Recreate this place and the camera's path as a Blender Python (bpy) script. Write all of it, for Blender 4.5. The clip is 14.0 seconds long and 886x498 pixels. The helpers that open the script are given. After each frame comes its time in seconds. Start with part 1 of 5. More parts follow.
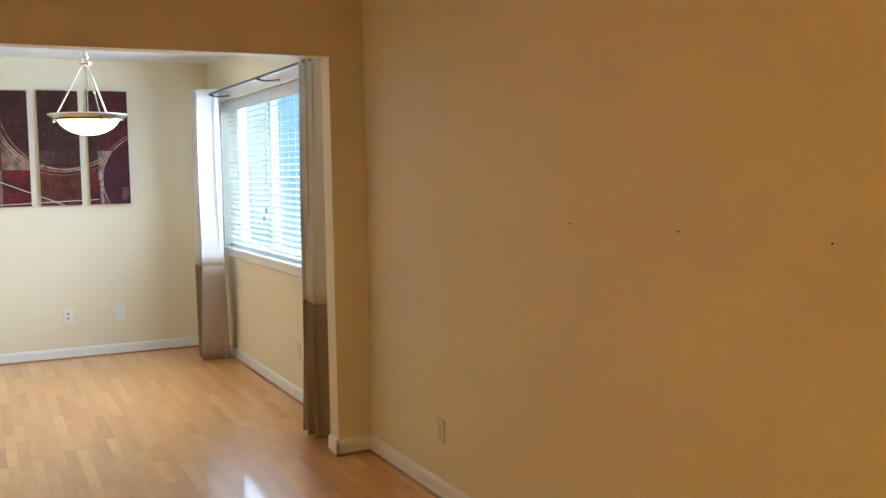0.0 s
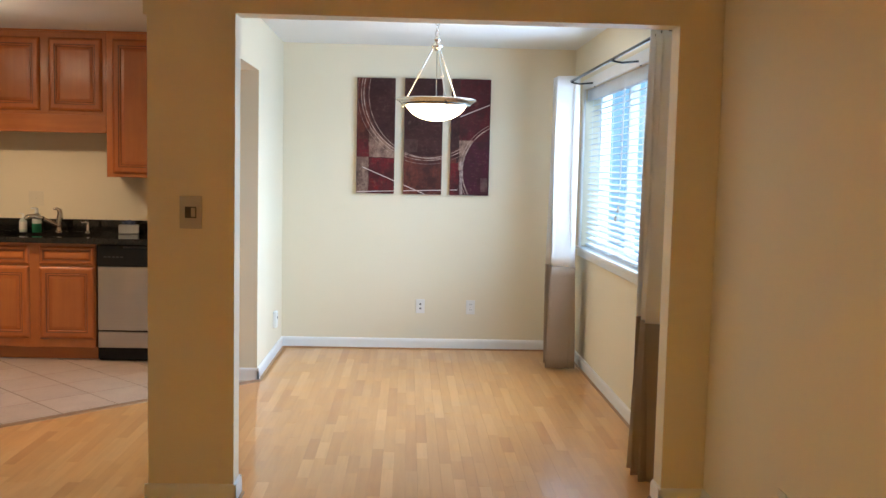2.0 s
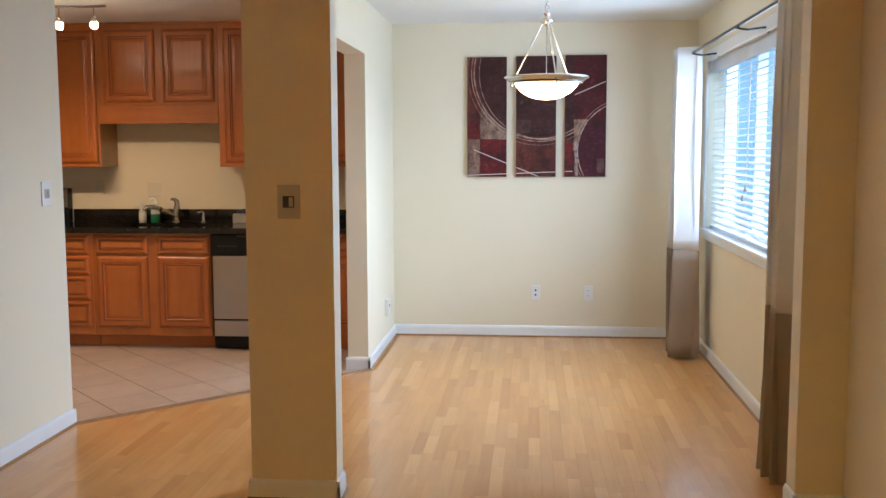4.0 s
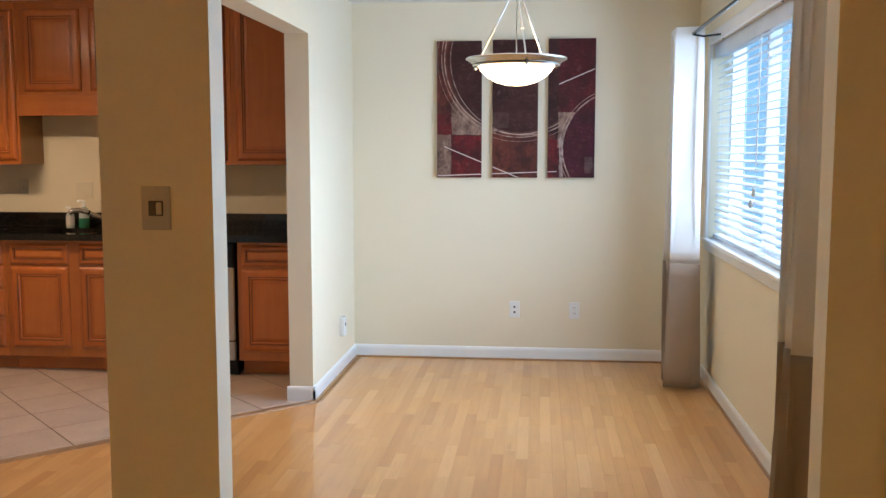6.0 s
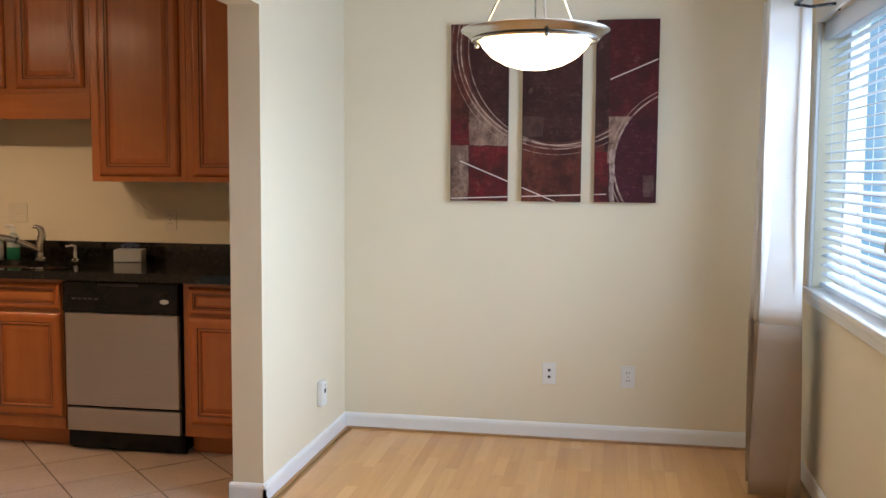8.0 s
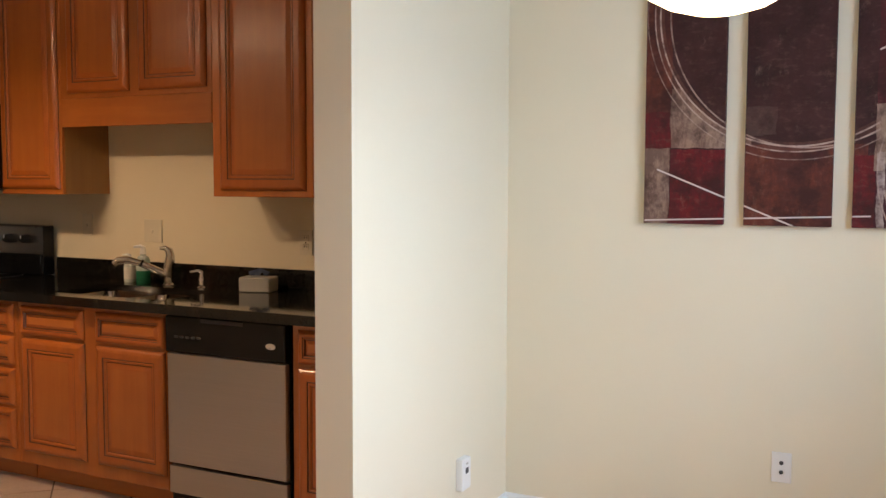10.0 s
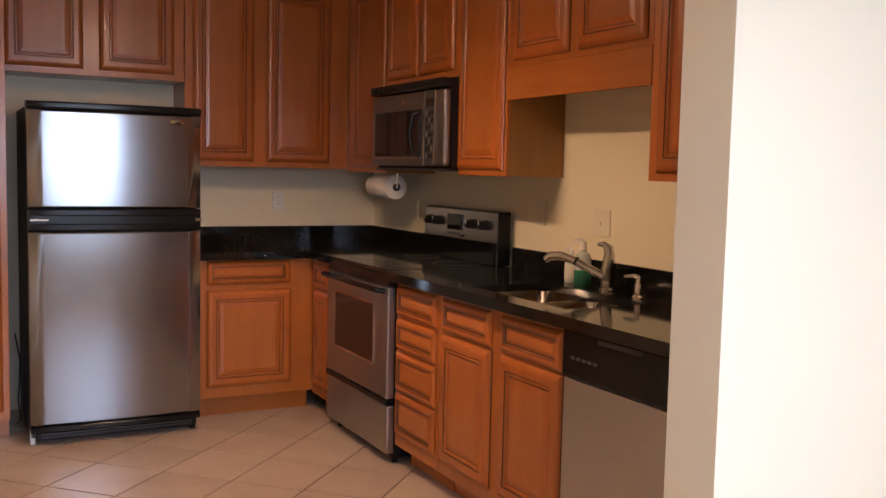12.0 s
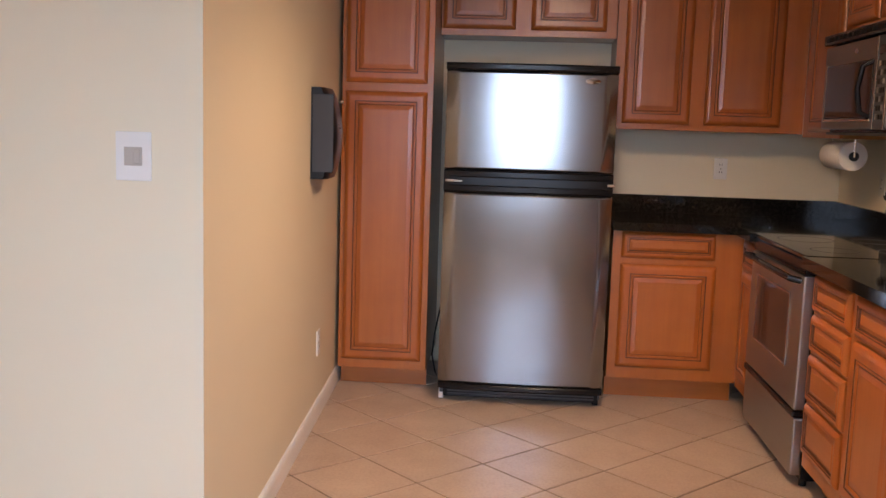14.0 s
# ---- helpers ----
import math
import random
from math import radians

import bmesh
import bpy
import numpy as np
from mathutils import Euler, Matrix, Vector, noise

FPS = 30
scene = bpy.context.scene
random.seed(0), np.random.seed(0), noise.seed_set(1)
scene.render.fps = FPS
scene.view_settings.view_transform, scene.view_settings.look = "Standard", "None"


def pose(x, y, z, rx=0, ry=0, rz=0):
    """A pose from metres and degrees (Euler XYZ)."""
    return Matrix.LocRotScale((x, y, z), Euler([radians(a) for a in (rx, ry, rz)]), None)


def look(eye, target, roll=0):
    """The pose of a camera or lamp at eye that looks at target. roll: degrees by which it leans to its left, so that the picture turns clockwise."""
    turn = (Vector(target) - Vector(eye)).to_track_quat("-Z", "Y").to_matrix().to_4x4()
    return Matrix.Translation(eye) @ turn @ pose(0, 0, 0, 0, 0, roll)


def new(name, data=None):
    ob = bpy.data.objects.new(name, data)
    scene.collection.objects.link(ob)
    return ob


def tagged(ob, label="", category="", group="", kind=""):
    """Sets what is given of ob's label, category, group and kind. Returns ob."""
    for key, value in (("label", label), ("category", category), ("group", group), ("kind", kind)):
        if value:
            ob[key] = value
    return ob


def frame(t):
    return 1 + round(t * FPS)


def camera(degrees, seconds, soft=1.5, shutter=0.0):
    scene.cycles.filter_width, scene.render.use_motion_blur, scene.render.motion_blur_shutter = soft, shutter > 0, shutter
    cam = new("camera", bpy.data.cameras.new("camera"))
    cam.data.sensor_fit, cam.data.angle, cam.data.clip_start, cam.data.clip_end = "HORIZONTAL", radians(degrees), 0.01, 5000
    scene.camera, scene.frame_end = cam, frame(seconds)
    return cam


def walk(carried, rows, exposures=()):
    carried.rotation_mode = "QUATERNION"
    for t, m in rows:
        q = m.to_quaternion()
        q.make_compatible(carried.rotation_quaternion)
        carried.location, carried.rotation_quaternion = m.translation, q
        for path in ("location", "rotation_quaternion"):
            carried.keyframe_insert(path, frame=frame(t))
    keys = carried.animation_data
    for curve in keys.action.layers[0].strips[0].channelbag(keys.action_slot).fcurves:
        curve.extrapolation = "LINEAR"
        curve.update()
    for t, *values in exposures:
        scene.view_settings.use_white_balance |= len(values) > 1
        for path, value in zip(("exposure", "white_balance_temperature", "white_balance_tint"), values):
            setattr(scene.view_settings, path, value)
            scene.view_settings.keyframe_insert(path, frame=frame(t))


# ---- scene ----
cam = camera(50.2, 14.0)
PATH = [
    (0, (0.202, -4.619, 1.504), (1.087, -2.833, 1.338), -0.9),
    (0.5, (0.393, -4.351, 1.479), (1.15, -2.506, 1.325), 0.0),
    (1, (0.634, -4.187, 1.451), (1.145, -2.261, 1.286), 0.3),
    (1.5, (0.725, -4.091, 1.452), (1.01, -2.118, 1.281), 0.8),
    (2, (0.74, -3.98, 1.461), (0.816, -1.988, 1.296), 1.3),
    (2.5, (0.777, -3.925, 1.454), (0.678, -1.934, 1.29), 0.6),
    (3, (0.797, -3.871, 1.466), (0.617, -1.888, 1.278), -0.1),
    (5.5, (0.884, -3.192, 1.452), (0.698, -1.211, 1.242), -0.3),
    (6, (1.029, -2.822, 1.437), (0.825, -0.843, 1.234), -0.0),
    (6.5, (1.072, -2.443, 1.429), (0.84, -0.466, 1.24), 0.3),
    (7, (1.131, -2.051, 1.418), (0.837, -0.08, 1.245), 0.4),
    (9.5, (1.227, -0.33, 1.438), (0.643, 1.578, 1.299), -0.5),
    (10, (1.276, -0.026, 1.43), (0.385, 1.759, 1.286), 0.2),
    (10.5, (1.175, 0.342, 1.399), (-0.007, 1.95, 1.259), 0.9),
    (11, (1.109, 0.608, 1.404), (-0.312, 2.008, 1.255), 1.0),
    (11.5, (1.048, 0.952, 1.384), (-0.585, 2.096, 1.229), 1.3),
    (12, (1.026, 1.177, 1.377), (-0.739, 2.104, 1.211), 1.3),
    (12.5, (0.989, 1.385, 1.389), (-0.863, 2.118, 1.209), 1.6),
    (13, (0.911, 1.664, 1.363), (-1.023, 2.135, 1.171), 1.7),
    (13.5, (0.809, 1.863, 1.346), (-1.172, 2.022, 1.122), 1.9),
    (14, (0.732, 1.846, 1.364), (-1.245, 1.703, 1.103), 1.8),
]
EXPOSURES = [(0, 1.3, 6150, 8), (3, 1.2, 5900, 11), (7, 1.0, 5950, 13), (9.3, 0.75, 6900, 16), (10.2, 1.05, 6500, 17), (11, 1.18, 6550, 24), (12.5, 1.2, 6650, 25), (14, 1.38, 6400, 21)]
walk(cam, [(t, look(eye, target, roll)) for t, eye, target, roll in PATH], EXPOSURES)

# ---- world and large lights ----
world = bpy.data.worlds.new("world")
world.use_nodes = True
scene.world = world
wn = world.node_tree
sky = wn.nodes.new("ShaderNodeTexSky")
sky.sky_type, sky.sun_disc = "NISHITA", False
sky.sun_elevation, sky.sun_rotation = radians(48), radians(200)
wn.links.new(sky.outputs["Color"], wn.nodes["Background"].inputs["Color"])
wn.nodes["Background"].inputs["Strength"].default_value = 0.12


def lamp(name, kind, energy, color, m, size=0.1, size_y=None):
    data = bpy.data.lights.new(name, kind)
    data.energy, data.color = energy, color
    if kind == "AREA":
        data.shape, data.size, data.size_y = "RECTANGLE", size, size_y or size
    elif kind == "SPOT":
        data.spot_size, data.spot_blend, data.shadow_soft_size = radians(160), 0.85, size
    elif kind == "POINT":
        data.shadow_soft_size = size
    else:
        data.angle = size
    ob = new(name, data)
    ob.matrix_basis = m
    return ob


DAY = (0.59, 0.78, 1.0)
WARM = (1.0, 0.69, 0.40)
# daylight of the sky in the opening of the dining window, and the sky's light on the blinds from outside
sky_window = lamp("window_daylight", "AREA", 20.5, DAY, look((2.062, 1.95, 1.50), (0.0, 1.95, 1.50)), 1.72, 1.14)
sky_window.data.spread = radians(168)
lamp("outdoor_daylight", "AREA", 640, DAY, look((4.35, 2.08, 3.75), (1.8, 2.08, 1.4)), 5.6, 4.6)

# ---- materials ----


def nodes_of(name):
    m = bpy.data.materials.new(name)
    m.use_nodes = True
    t = m.node_tree
    return m, t.nodes, t.links, t.nodes["Principled BSDF"]


def coords(n, l, scale=(1, 1, 1), offset=(0, 0, 0), space="Object"):
    c, mp = n.new("ShaderNodeTexCoord"), n.new("ShaderNodeMapping")
    mp.inputs["Scale"].default_value, mp.inputs["Location"].default_value = scale, offset
    l.new(c.outputs[space], mp.inputs["Vector"])
    return mp.outputs["Vector"]


def fuzz(n, l, vec, scale, detail=4, rough=0.55):
    t = n.new("ShaderNodeTexNoise")
    t.inputs["Scale"].default_value, t.inputs["Detail"].default_value, t.inputs["Roughness"].default_value = scale, detail, rough
    l.new(vec, t.inputs["Vector"])
    return t.outputs["Fac"]


def ramp(n, l, fac, stops):
    r = n.new("ShaderNodeValToRGB")
    while len(r.color_ramp.elements) < len(stops):
        r.color_ramp.elements.new(0.5)
    for e, (p, c) in zip(r.color_ramp.elements, stops):
        e.position, e.color = p, (*c, 1)
    l.new(fac, r.inputs["Fac"])
    return r.outputs["Color"]


def mixed(n, l, fac, a, b, mode="MIX"):
    m = n.new("ShaderNodeMix")
    m.data_type, m.blend_type = "RGBA", mode
    for k, v in ((0, fac), (6, a), (7, b)):
        if hasattr(v, "links"):
            l.new(v, m.inputs[k])
        else:
            m.inputs[k].default_value = v if k == 0 else (*v, 1)
    return m.outputs[2]


def value(n, l, op, a, b=None):
    m = n.new("ShaderNodeMath")
    m.operation = op
    for k, v in ((0, a), (1, b)):
        if v is None:
            continue
        if hasattr(v, "links"):
            l.new(v, m.inputs[k])
        else:
            m.inputs[k].default_value = v
    return m.outputs[0]


def bump(n, l, bsdf, height, strength=0.2, distance=0.002):
    b = n.new("ShaderNodeBump")
    b.inputs["Strength"].default_value, b.inputs["Distance"].default_value = strength, distance
    l.new(height, b.inputs["Height"])
    l.new(b.outputs["Normal"], bsdf.inputs["Normal"])


def shade(c, k):
    return tuple(min(1, v * k) for v in c)


def plain(name, color, rough=0.5, metal=0.0, vary=0.06, scale=6.0, grain=120.0, relief=0.08, coat=0.0, sheen=0.5):
    """A surface of one colour with broad and fine variation."""
    m, n, l, b = nodes_of(name)
    vec = coords(n, l)
    broad, fine = fuzz(n, l, vec, scale), fuzz(n, l, vec, grain, 3)
    col = ramp(n, l, broad, [(0.3, shade(color, 1 - vary)), (0.7, shade(color, 1 + vary))])
    l.new(col, b.inputs["Base Color"])
    b.inputs["Metallic"].default_value = metal
    l.new(ramp(n, l, broad, [(0.3, (rough * 0.9,) * 3), (0.7, (min(1, rough * 1.1),) * 3)]), b.inputs["Roughness"])
    b.inputs["Coat Weight"].default_value = coat
    b.inputs["Specular IOR Level"].default_value = sheen
    if relief:
        bump(n, l, b, fine, relief, 0.001)
    return m


def glow(name, color, strength):
    m, n, l, b = nodes_of(name)
    b.inputs["Base Color"].default_value = (0.8, 0.78, 0.72, 1)
    b.inputs["Emission Color"].default_value = (*color, 1)
    b.inputs["Emission Strength"].default_value = strength
    return m


def wall_paint(name, color):
    m, n, l, b = nodes_of(name)
    vec = coords(n, l)
    broad, roller = fuzz(n, l, vec, 1.3, 5), fuzz(n, l, vec, 260, 2)
    scuff = fuzz(n, l, vec, 9, 6, 0.7)
    col = ramp(n, l, broad, [(0.25, shade(color, 0.985)), (0.75, shade(color, 1.015))])
    col = mixed(n, l, value(n, l, "MULTIPLY", ramp(n, l, scuff, [(0.62, (0, 0, 0)), (0.8, (1, 1, 1))]), 0.10), col, shade(color, 0.88))
    l.new(col, b.inputs["Base Color"])
    b.inputs["Roughness"].default_value = 0.62
    bump(n, l, b, roller, 0.12, 0.0008)
    return m


def cabinet_wood(name, light, dark, along="Z"):
    """Stained maple: fine streaks along the grain, blotches across it."""
    m, n, l, b = nodes_of(name)
    s = {"Z": (26, 26, 1.6), "X": (1.6, 26, 26), "Y": (26, 1.6, 26)}[along]
    info = n.new("ShaderNodeObjectInfo")
    c, mp = n.new("ShaderNodeTexCoord"), n.new("ShaderNodeMapping")
    mp.inputs["Scale"].default_value = s
    shift = n.new("ShaderNodeVectorMath")
    shift.operation = "SCALE"
    shift.inputs[0].default_value = (31, 17, 23)
    l.new(info.outputs["Random"], shift.inputs["Scale"])
    l.new(shift.outputs[0], mp.inputs["Location"])
    l.new(c.outputs["Object"], mp.inputs["Vector"])
    streak, blotch = fuzz(n, l, mp.outputs["Vector"], 1.0, 5, 0.6), fuzz(n, l, c.outputs["Object"], 5, 4)
    f = value(n, l, "ADD", value(n, l, "MULTIPLY", streak, 0.55), value(n, l, "MULTIPLY", blotch, 0.45))
    col = ramp(n, l, f, [(0.3, dark), (0.5, tuple((p + q) / 2 for p, q in zip(dark, light))), (0.68, light)])
    tone = ramp(n, l, info.outputs["Random"], [(0, (0.88,) * 3), (1, (1.08,) * 3)])
    l.new(mixed(n, l, 1.0, col, tone, "MULTIPLY"), b.inputs["Base Color"])
    b.inputs["Roughness"].default_value = 0.36
    b.inputs["Coat Weight"].default_value, b.inputs["Coat Roughness"].default_value = 0.6, 0.22
    bump(n, l, b, streak, 0.02, 0.001)
    return m


def plank_wood():
    m, n, l, b = nodes_of("maple_plank")
    info = n.new("ShaderNodeObjectInfo")
    geo = n.new("ShaderNodeNewGeometry")
    rnd = value(n, l, "FRACT", value(n, l, "ADD", info.outputs["Random"], geo.outputs["Random Per Island"]))
    c, mp = n.new("ShaderNodeTexCoord"), n.new("ShaderNodeMapping")
    mp.inputs["Scale"].default_value = (30, 2.2, 1)
    shift = n.new("ShaderNodeVectorMath")
    shift.operation = "SCALE"
    shift.inputs[0].default_value = (41, 29, 7)
    l.new(rnd, shift.inputs["Scale"])
    l.new(shift.outputs[0], mp.inputs["Location"])
    l.new(geo.outputs["Position"], mp.inputs["Vector"])
    grain = fuzz(n, l, mp.outputs["Vector"], 1.0, 6, 0.6)
    cloud = fuzz(n, l, geo.outputs["Position"], 3.5, 4)
    knots = fuzz(n, l, mp.outputs["Vector"], 0.55, 2)
    tone = ramp(n, l, rnd, [(0.0, (0.58, 0.275, 0.085)), (0.12, (0.645, 0.325, 0.105)), (0.7, (0.69, 0.355, 0.120)), (0.88, (0.72, 0.385, 0.138)), (1.0, (0.76, 0.425, 0.165))])
    col = mixed(n, l, 1.0, tone, ramp(n, l, grain, [(0.3, (0.93, 0.905, 0.87)), (0.6, (1.03,) * 3)]), "MULTIPLY")
    col = mixed(n, l, value(n, l, "MULTIPLY", ramp(n, l, knots, [(0.73, (0, 0, 0)), (0.82, (1, 1, 1))]), 0.45), col, (0.22, 0.11, 0.05))
    col = mixed(n, l, 1.0, col, ramp(n, l, cloud, [(0.3, (0.93, 0.92, 0.9)), (0.7, (1.04,) * 3)]), "MULTIPLY")
    l.new(col, b.inputs["Base Color"])
    l.new(ramp(n, l, cloud, [(0.3, (0.30,) * 3), (0.7, (0.40,) * 3)]), b.inputs["Roughness"])
    b.inputs["Coat Weight"].default_value, b.inputs["Coat Roughness"].default_value = 0.6, 0.08
    bump(n, l, b, grain, 0.02, 0.001)
    return m


def floor_tile():
    m, n, l, b = nodes_of("ceramic_tile")
    info = n.new("ShaderNodeObjectInfo")
    geo = n.new("ShaderNodeNewGeometry")
    rnd = value(n, l, "FRACT", value(n, l, "ADD", info.outputs["Random"], geo.outputs["Random Per Island"]))
    cloud, speck = fuzz(n, l, geo.outputs["Position"], 5, 6, 0.6), fuzz(n, l, geo.outputs["Position"], 90, 3)
    col = ramp(n, l, cloud, [(0.3, (0.46, 0.335, 0.25)), (0.55, (0.54, 0.41, 0.31)), (0.75, (0.60, 0.475, 0.37))])
    col = mixed(n, l, 1.0, col, ramp(n, l, rnd, [(0, (0.9, 0.89, 0.88)), (1, (1.05,) * 3)]), "MULTIPLY")
    col = mixed(n, l, 0.18, col, ramp(n, l, speck, [(0.35, (0.3, 0.2, 0.14)), (0.6, (0.6, 0.48, 0.38))]))
    l.new(col, b.inputs["Base Color"])
    l.new(ramp(n, l, cloud, [(0.3, (0.31,) * 3), (0.7, (0.37,) * 3)]), b.inputs["Roughness"])
    bump(n, l, b, cloud, 0.08, 0.002)
    return m


def granite():
    m, n, l, b = nodes_of("black_granite")
    vec = coords(n, l)
    speck, flake = fuzz(n, l, vec, 240, 4, 0.7), fuzz(n, l, vec, 60, 5)
    col = ramp(n, l, speck, [(0.5, (0.006, 0.006, 0.006)), (0.66, (0.02, 0.018, 0.015)), (0.76, (0.10, 0.085, 0.06))])
    col = mixed(n, l, 0.35, col, ramp(n, l, flake, [(0.45, (0.004,) * 3), (0.7, (0.035, 0.028, 0.02))]))
    l.new(col, b.inputs["Base Color"])
    b.inputs["Roughness"].default_value = 0.07
    b.inputs["IOR"].default_value = 1.42
    return m


def brushed_steel(name, color=(0.52, 0.51, 0.50), rough=0.24, along=(1.2, 1, 260), wave=0.0, ripple=(0.9, 0.9, 5.0), stretch=0.5):
    m, n, l, b = nodes_of(name)
    vec = coords(n, l, along)
    brush, smear = fuzz(n, l, vec, 1.0, 3), fuzz(n, l, coords(n, l, (2.5, 2.5, 1.2)), 1.6, 4)
    l.new(ramp(n, l, brush, [(0.3, shade(color, 0.96)), (0.7, shade(color, 1.03))]), b.inputs["Base Color"])
    b.inputs["Metallic"].default_value = 1
    l.new(ramp(n, l, smear, [(0.3, (rough * 0.95,) * 3), (0.7, (rough * 1.12,) * 3)]), b.inputs["Roughness"])
    b.inputs["Anisotropic"].default_value = stretch
    if wave:
        dent = fuzz(n, l, coords(n, l, ripple), 1.0, 2)
        bump(n, l, b, dent, wave, 0.006)
    else:
        bump(n, l, b, brush, 0.03, 0.0006)
    return m


def fabric(name, color, through_light=0.25):
    m, n, l, b = nodes_of(name)
    vec = coords(n, l)
    weave, cloud = fuzz(n, l, coords(n, l, (1, 1, 0.5)), 420, 2), fuzz(n, l, vec, 4, 4)
    col = ramp(n, l, cloud, [(0.3, shade(color, 0.94)), (0.7, shade(color, 1.03))])
    l.new(col, b.inputs["Base Color"])
    b.inputs["Roughness"].default_value = 0.9
    bump(n, l, b, weave, 0.25, 0.001)
    tr, mx = n.new("ShaderNodeBsdfTranslucent"), n.new("ShaderNodeMixShader")
    l.new(col, tr.inputs["Color"])
    mx.inputs[0].default_value = through_light
    l.new(b.outputs[0], mx.inputs[1])
    l.new(tr.outputs[0], mx.inputs[2])
    l.new(mx.outputs[0], n["Material Output"].inputs["Surface"])
    return m


def window_glass():
    m, n, l, b = nodes_of("window_glass")
    tr, gl, mx = n.new("ShaderNodeBsdfTransparent"), n.new("ShaderNodeBsdfGlossy"), n.new("ShaderNodeMixShader")
    gl.inputs["Roughness"].default_value = 0.02
    tr.inputs["Color"].default_value = (0.93, 0.97, 0.96, 1)
    mx.inputs[0].default_value = 0.05
    l.new(tr.outputs[0], mx.inputs[1])
    l.new(gl.outputs[0], mx.inputs[2])
    l.new(mx.outputs[0], n["Material Output"].inputs["Surface"])
    return m


def outdoors():
    """Blurred bright distance behind the window: pale buildings, sky and some foliage."""
    m, n, l, b = nodes_of("outdoor_distance")
    vec = coords(n, l)
    tall, leaf = fuzz(n, l, coords(n, l, (1, 1.7, 0.12)), 1.0, 3), fuzz(n, l, vec, 0.9, 5)
    col = ramp(n, l, tall, [(0.36, (0.30, 0.58, 0.92)), (0.50, (0.38, 0.66, 0.98)), (0.55, (0.75, 0.92, 1.0)), (0.68, (0.85, 0.96, 1.0))])
    col = mixed(n, l, value(n, l, "MULTIPLY", ramp(n, l, leaf, [(0.56, (0, 0, 0)), (0.70, (1, 1, 1))]), 0.6), col, (0.30, 0.56, 0.52))
    em = n.new("ShaderNodeEmission")
    em.inputs["Strength"].default_value = 0.5
    l.new(col, em.inputs["Color"])
    l.new(em.outputs[0], n["Material Output"].inputs["Surface"])
    return m


CREAM = wall_paint("cream_wall_paint", (0.78, 0.70, 0.53))
WHITE_CEIL = wall_paint("white_ceiling_paint", (0.80, 0.80, 0.78))
TRIM = plain("white_trim_paint", (0.80, 0.80, 0.79), 0.35, vary=0.03, relief=0.05)
SHOE = cabinet_wood("shoe_moulding_oak", (0.42, 0.22, 0.09), (0.25, 0.12, 0.045), "Y")
PLANK, TILE = plank_wood(), floor_tile()
GROUT = plain("tile_grout", (0.19, 0.145, 0.11), 0.9, grain=300, relief=0.3)
SUBFLOOR = plain("plank_joint", (0.46, 0.245, 0.09), 0.7)
WOOD = cabinet_wood("stained_maple", (0.47, 0.143, 0.022), (0.36, 0.098, 0.014))
WOOD_H = cabinet_wood("stained_maple_across", (0.47, 0.143, 0.022), (0.36, 0.098, 0.014), "X")
WOOD_F = cabinet_wood("stained_maple_frame", (0.45, 0.122, 0.016), (0.34, 0.084, 0.011))
# darker brown for the grooves of fronts and the back edges of doors
GROOVE = plain("dark_groove", (0.10, 0.028, 0.007), 0.4)
SIDE = cabinet_wood("maple_side_panel", (0.34, 0.155, 0.038), (0.27, 0.115, 0.027))
GRANITE = granite()
STEEL = brushed_steel("brushed_steel")
STEEL_V = brushed_steel("brushed_steel_range", (0.42, 0.40, 0.385), 0.34)
STEEL_D = brushed_steel("dark_brushed_steel", (0.27, 0.25, 0.235), 0.34)
STEEL_W = brushed_steel("brushed_steel_dishwasher", (0.48, 0.465, 0.45), 0.32, wave=0.8, ripple=(9.0, 9.0, 0.9), stretch=0.85)
STEEL_F = brushed_steel("brushed_steel_fridge", (0.30, 0.305, 0.32), 0.19, (1.2, 1, 260), 0.35, ripple=(0.4, 0.4, 3.2), stretch=0.0)
NICKEL = brushed_steel("brushed_nickel", (0.55, 0.53, 0.50), 0.21, (40, 40, 40))
CHROME = plain("chrome", (0.75, 0.75, 0.76), 0.08, 1.0, relief=0)
BLACK = plain("black_plastic", (0.007, 0.007, 0.008), 0.2, sheen=0.25)
MATTEBLACK = plain("matte_black_plastic", (0.008, 0.008, 0.008), 0.45, sheen=0.2)
BLACKGLASS = plain("black_glass", (0.006, 0.006, 0.007), 0.05, relief=0, sheen=0.4)
DARKGREY = plain("dark_grey_plastic", (0.035, 0.035, 0.037), 0.5)
GREYBOX = plain("grey_fridge_side", (0.06, 0.06, 0.065), 0.5)
WHITEPL = plain("white_plastic", (0.78, 0.77, 0.74), 0.4, vary=0.02)
ALMOND = plain("almond_plastic", (0.72, 0.66, 0.52), 0.4, vary=0.02)
GREYPL = plain("grey_switch_plate", (0.46, 0.43, 0.38), 0.4, vary=0.02)
KEYGREY = plain("grey_key_print", (0.16, 0.15, 0.14), 0.5)
PAPER = plain("paper_roll", (0.82, 0.80, 0.77), 0.9, grain=60, relief=0.3)
CURTAIN_W = fabric("white_curtain_cloth", (0.90, 0.89, 0.87), 0.30)
CURTAIN_T = fabric("taupe_curtain_cloth", (0.35, 0.27, 0.205), 0.04)
SLAT = fabric("white_blind_slat", (0.80, 0.82, 0.84), 0.3)
GLASS, OUTDOORS = window_glass(), outdoors()
BOWL = glow("lit_frosted_glass", (1.0, 0.74, 0.38), 5.0)
BULB = glow("lit_bulb", (1.0, 0.72, 0.42), 30.0)
BOWL2 = glow("unseen_lamp_bulb", (1.0, 0.70, 0.36), 10.0)
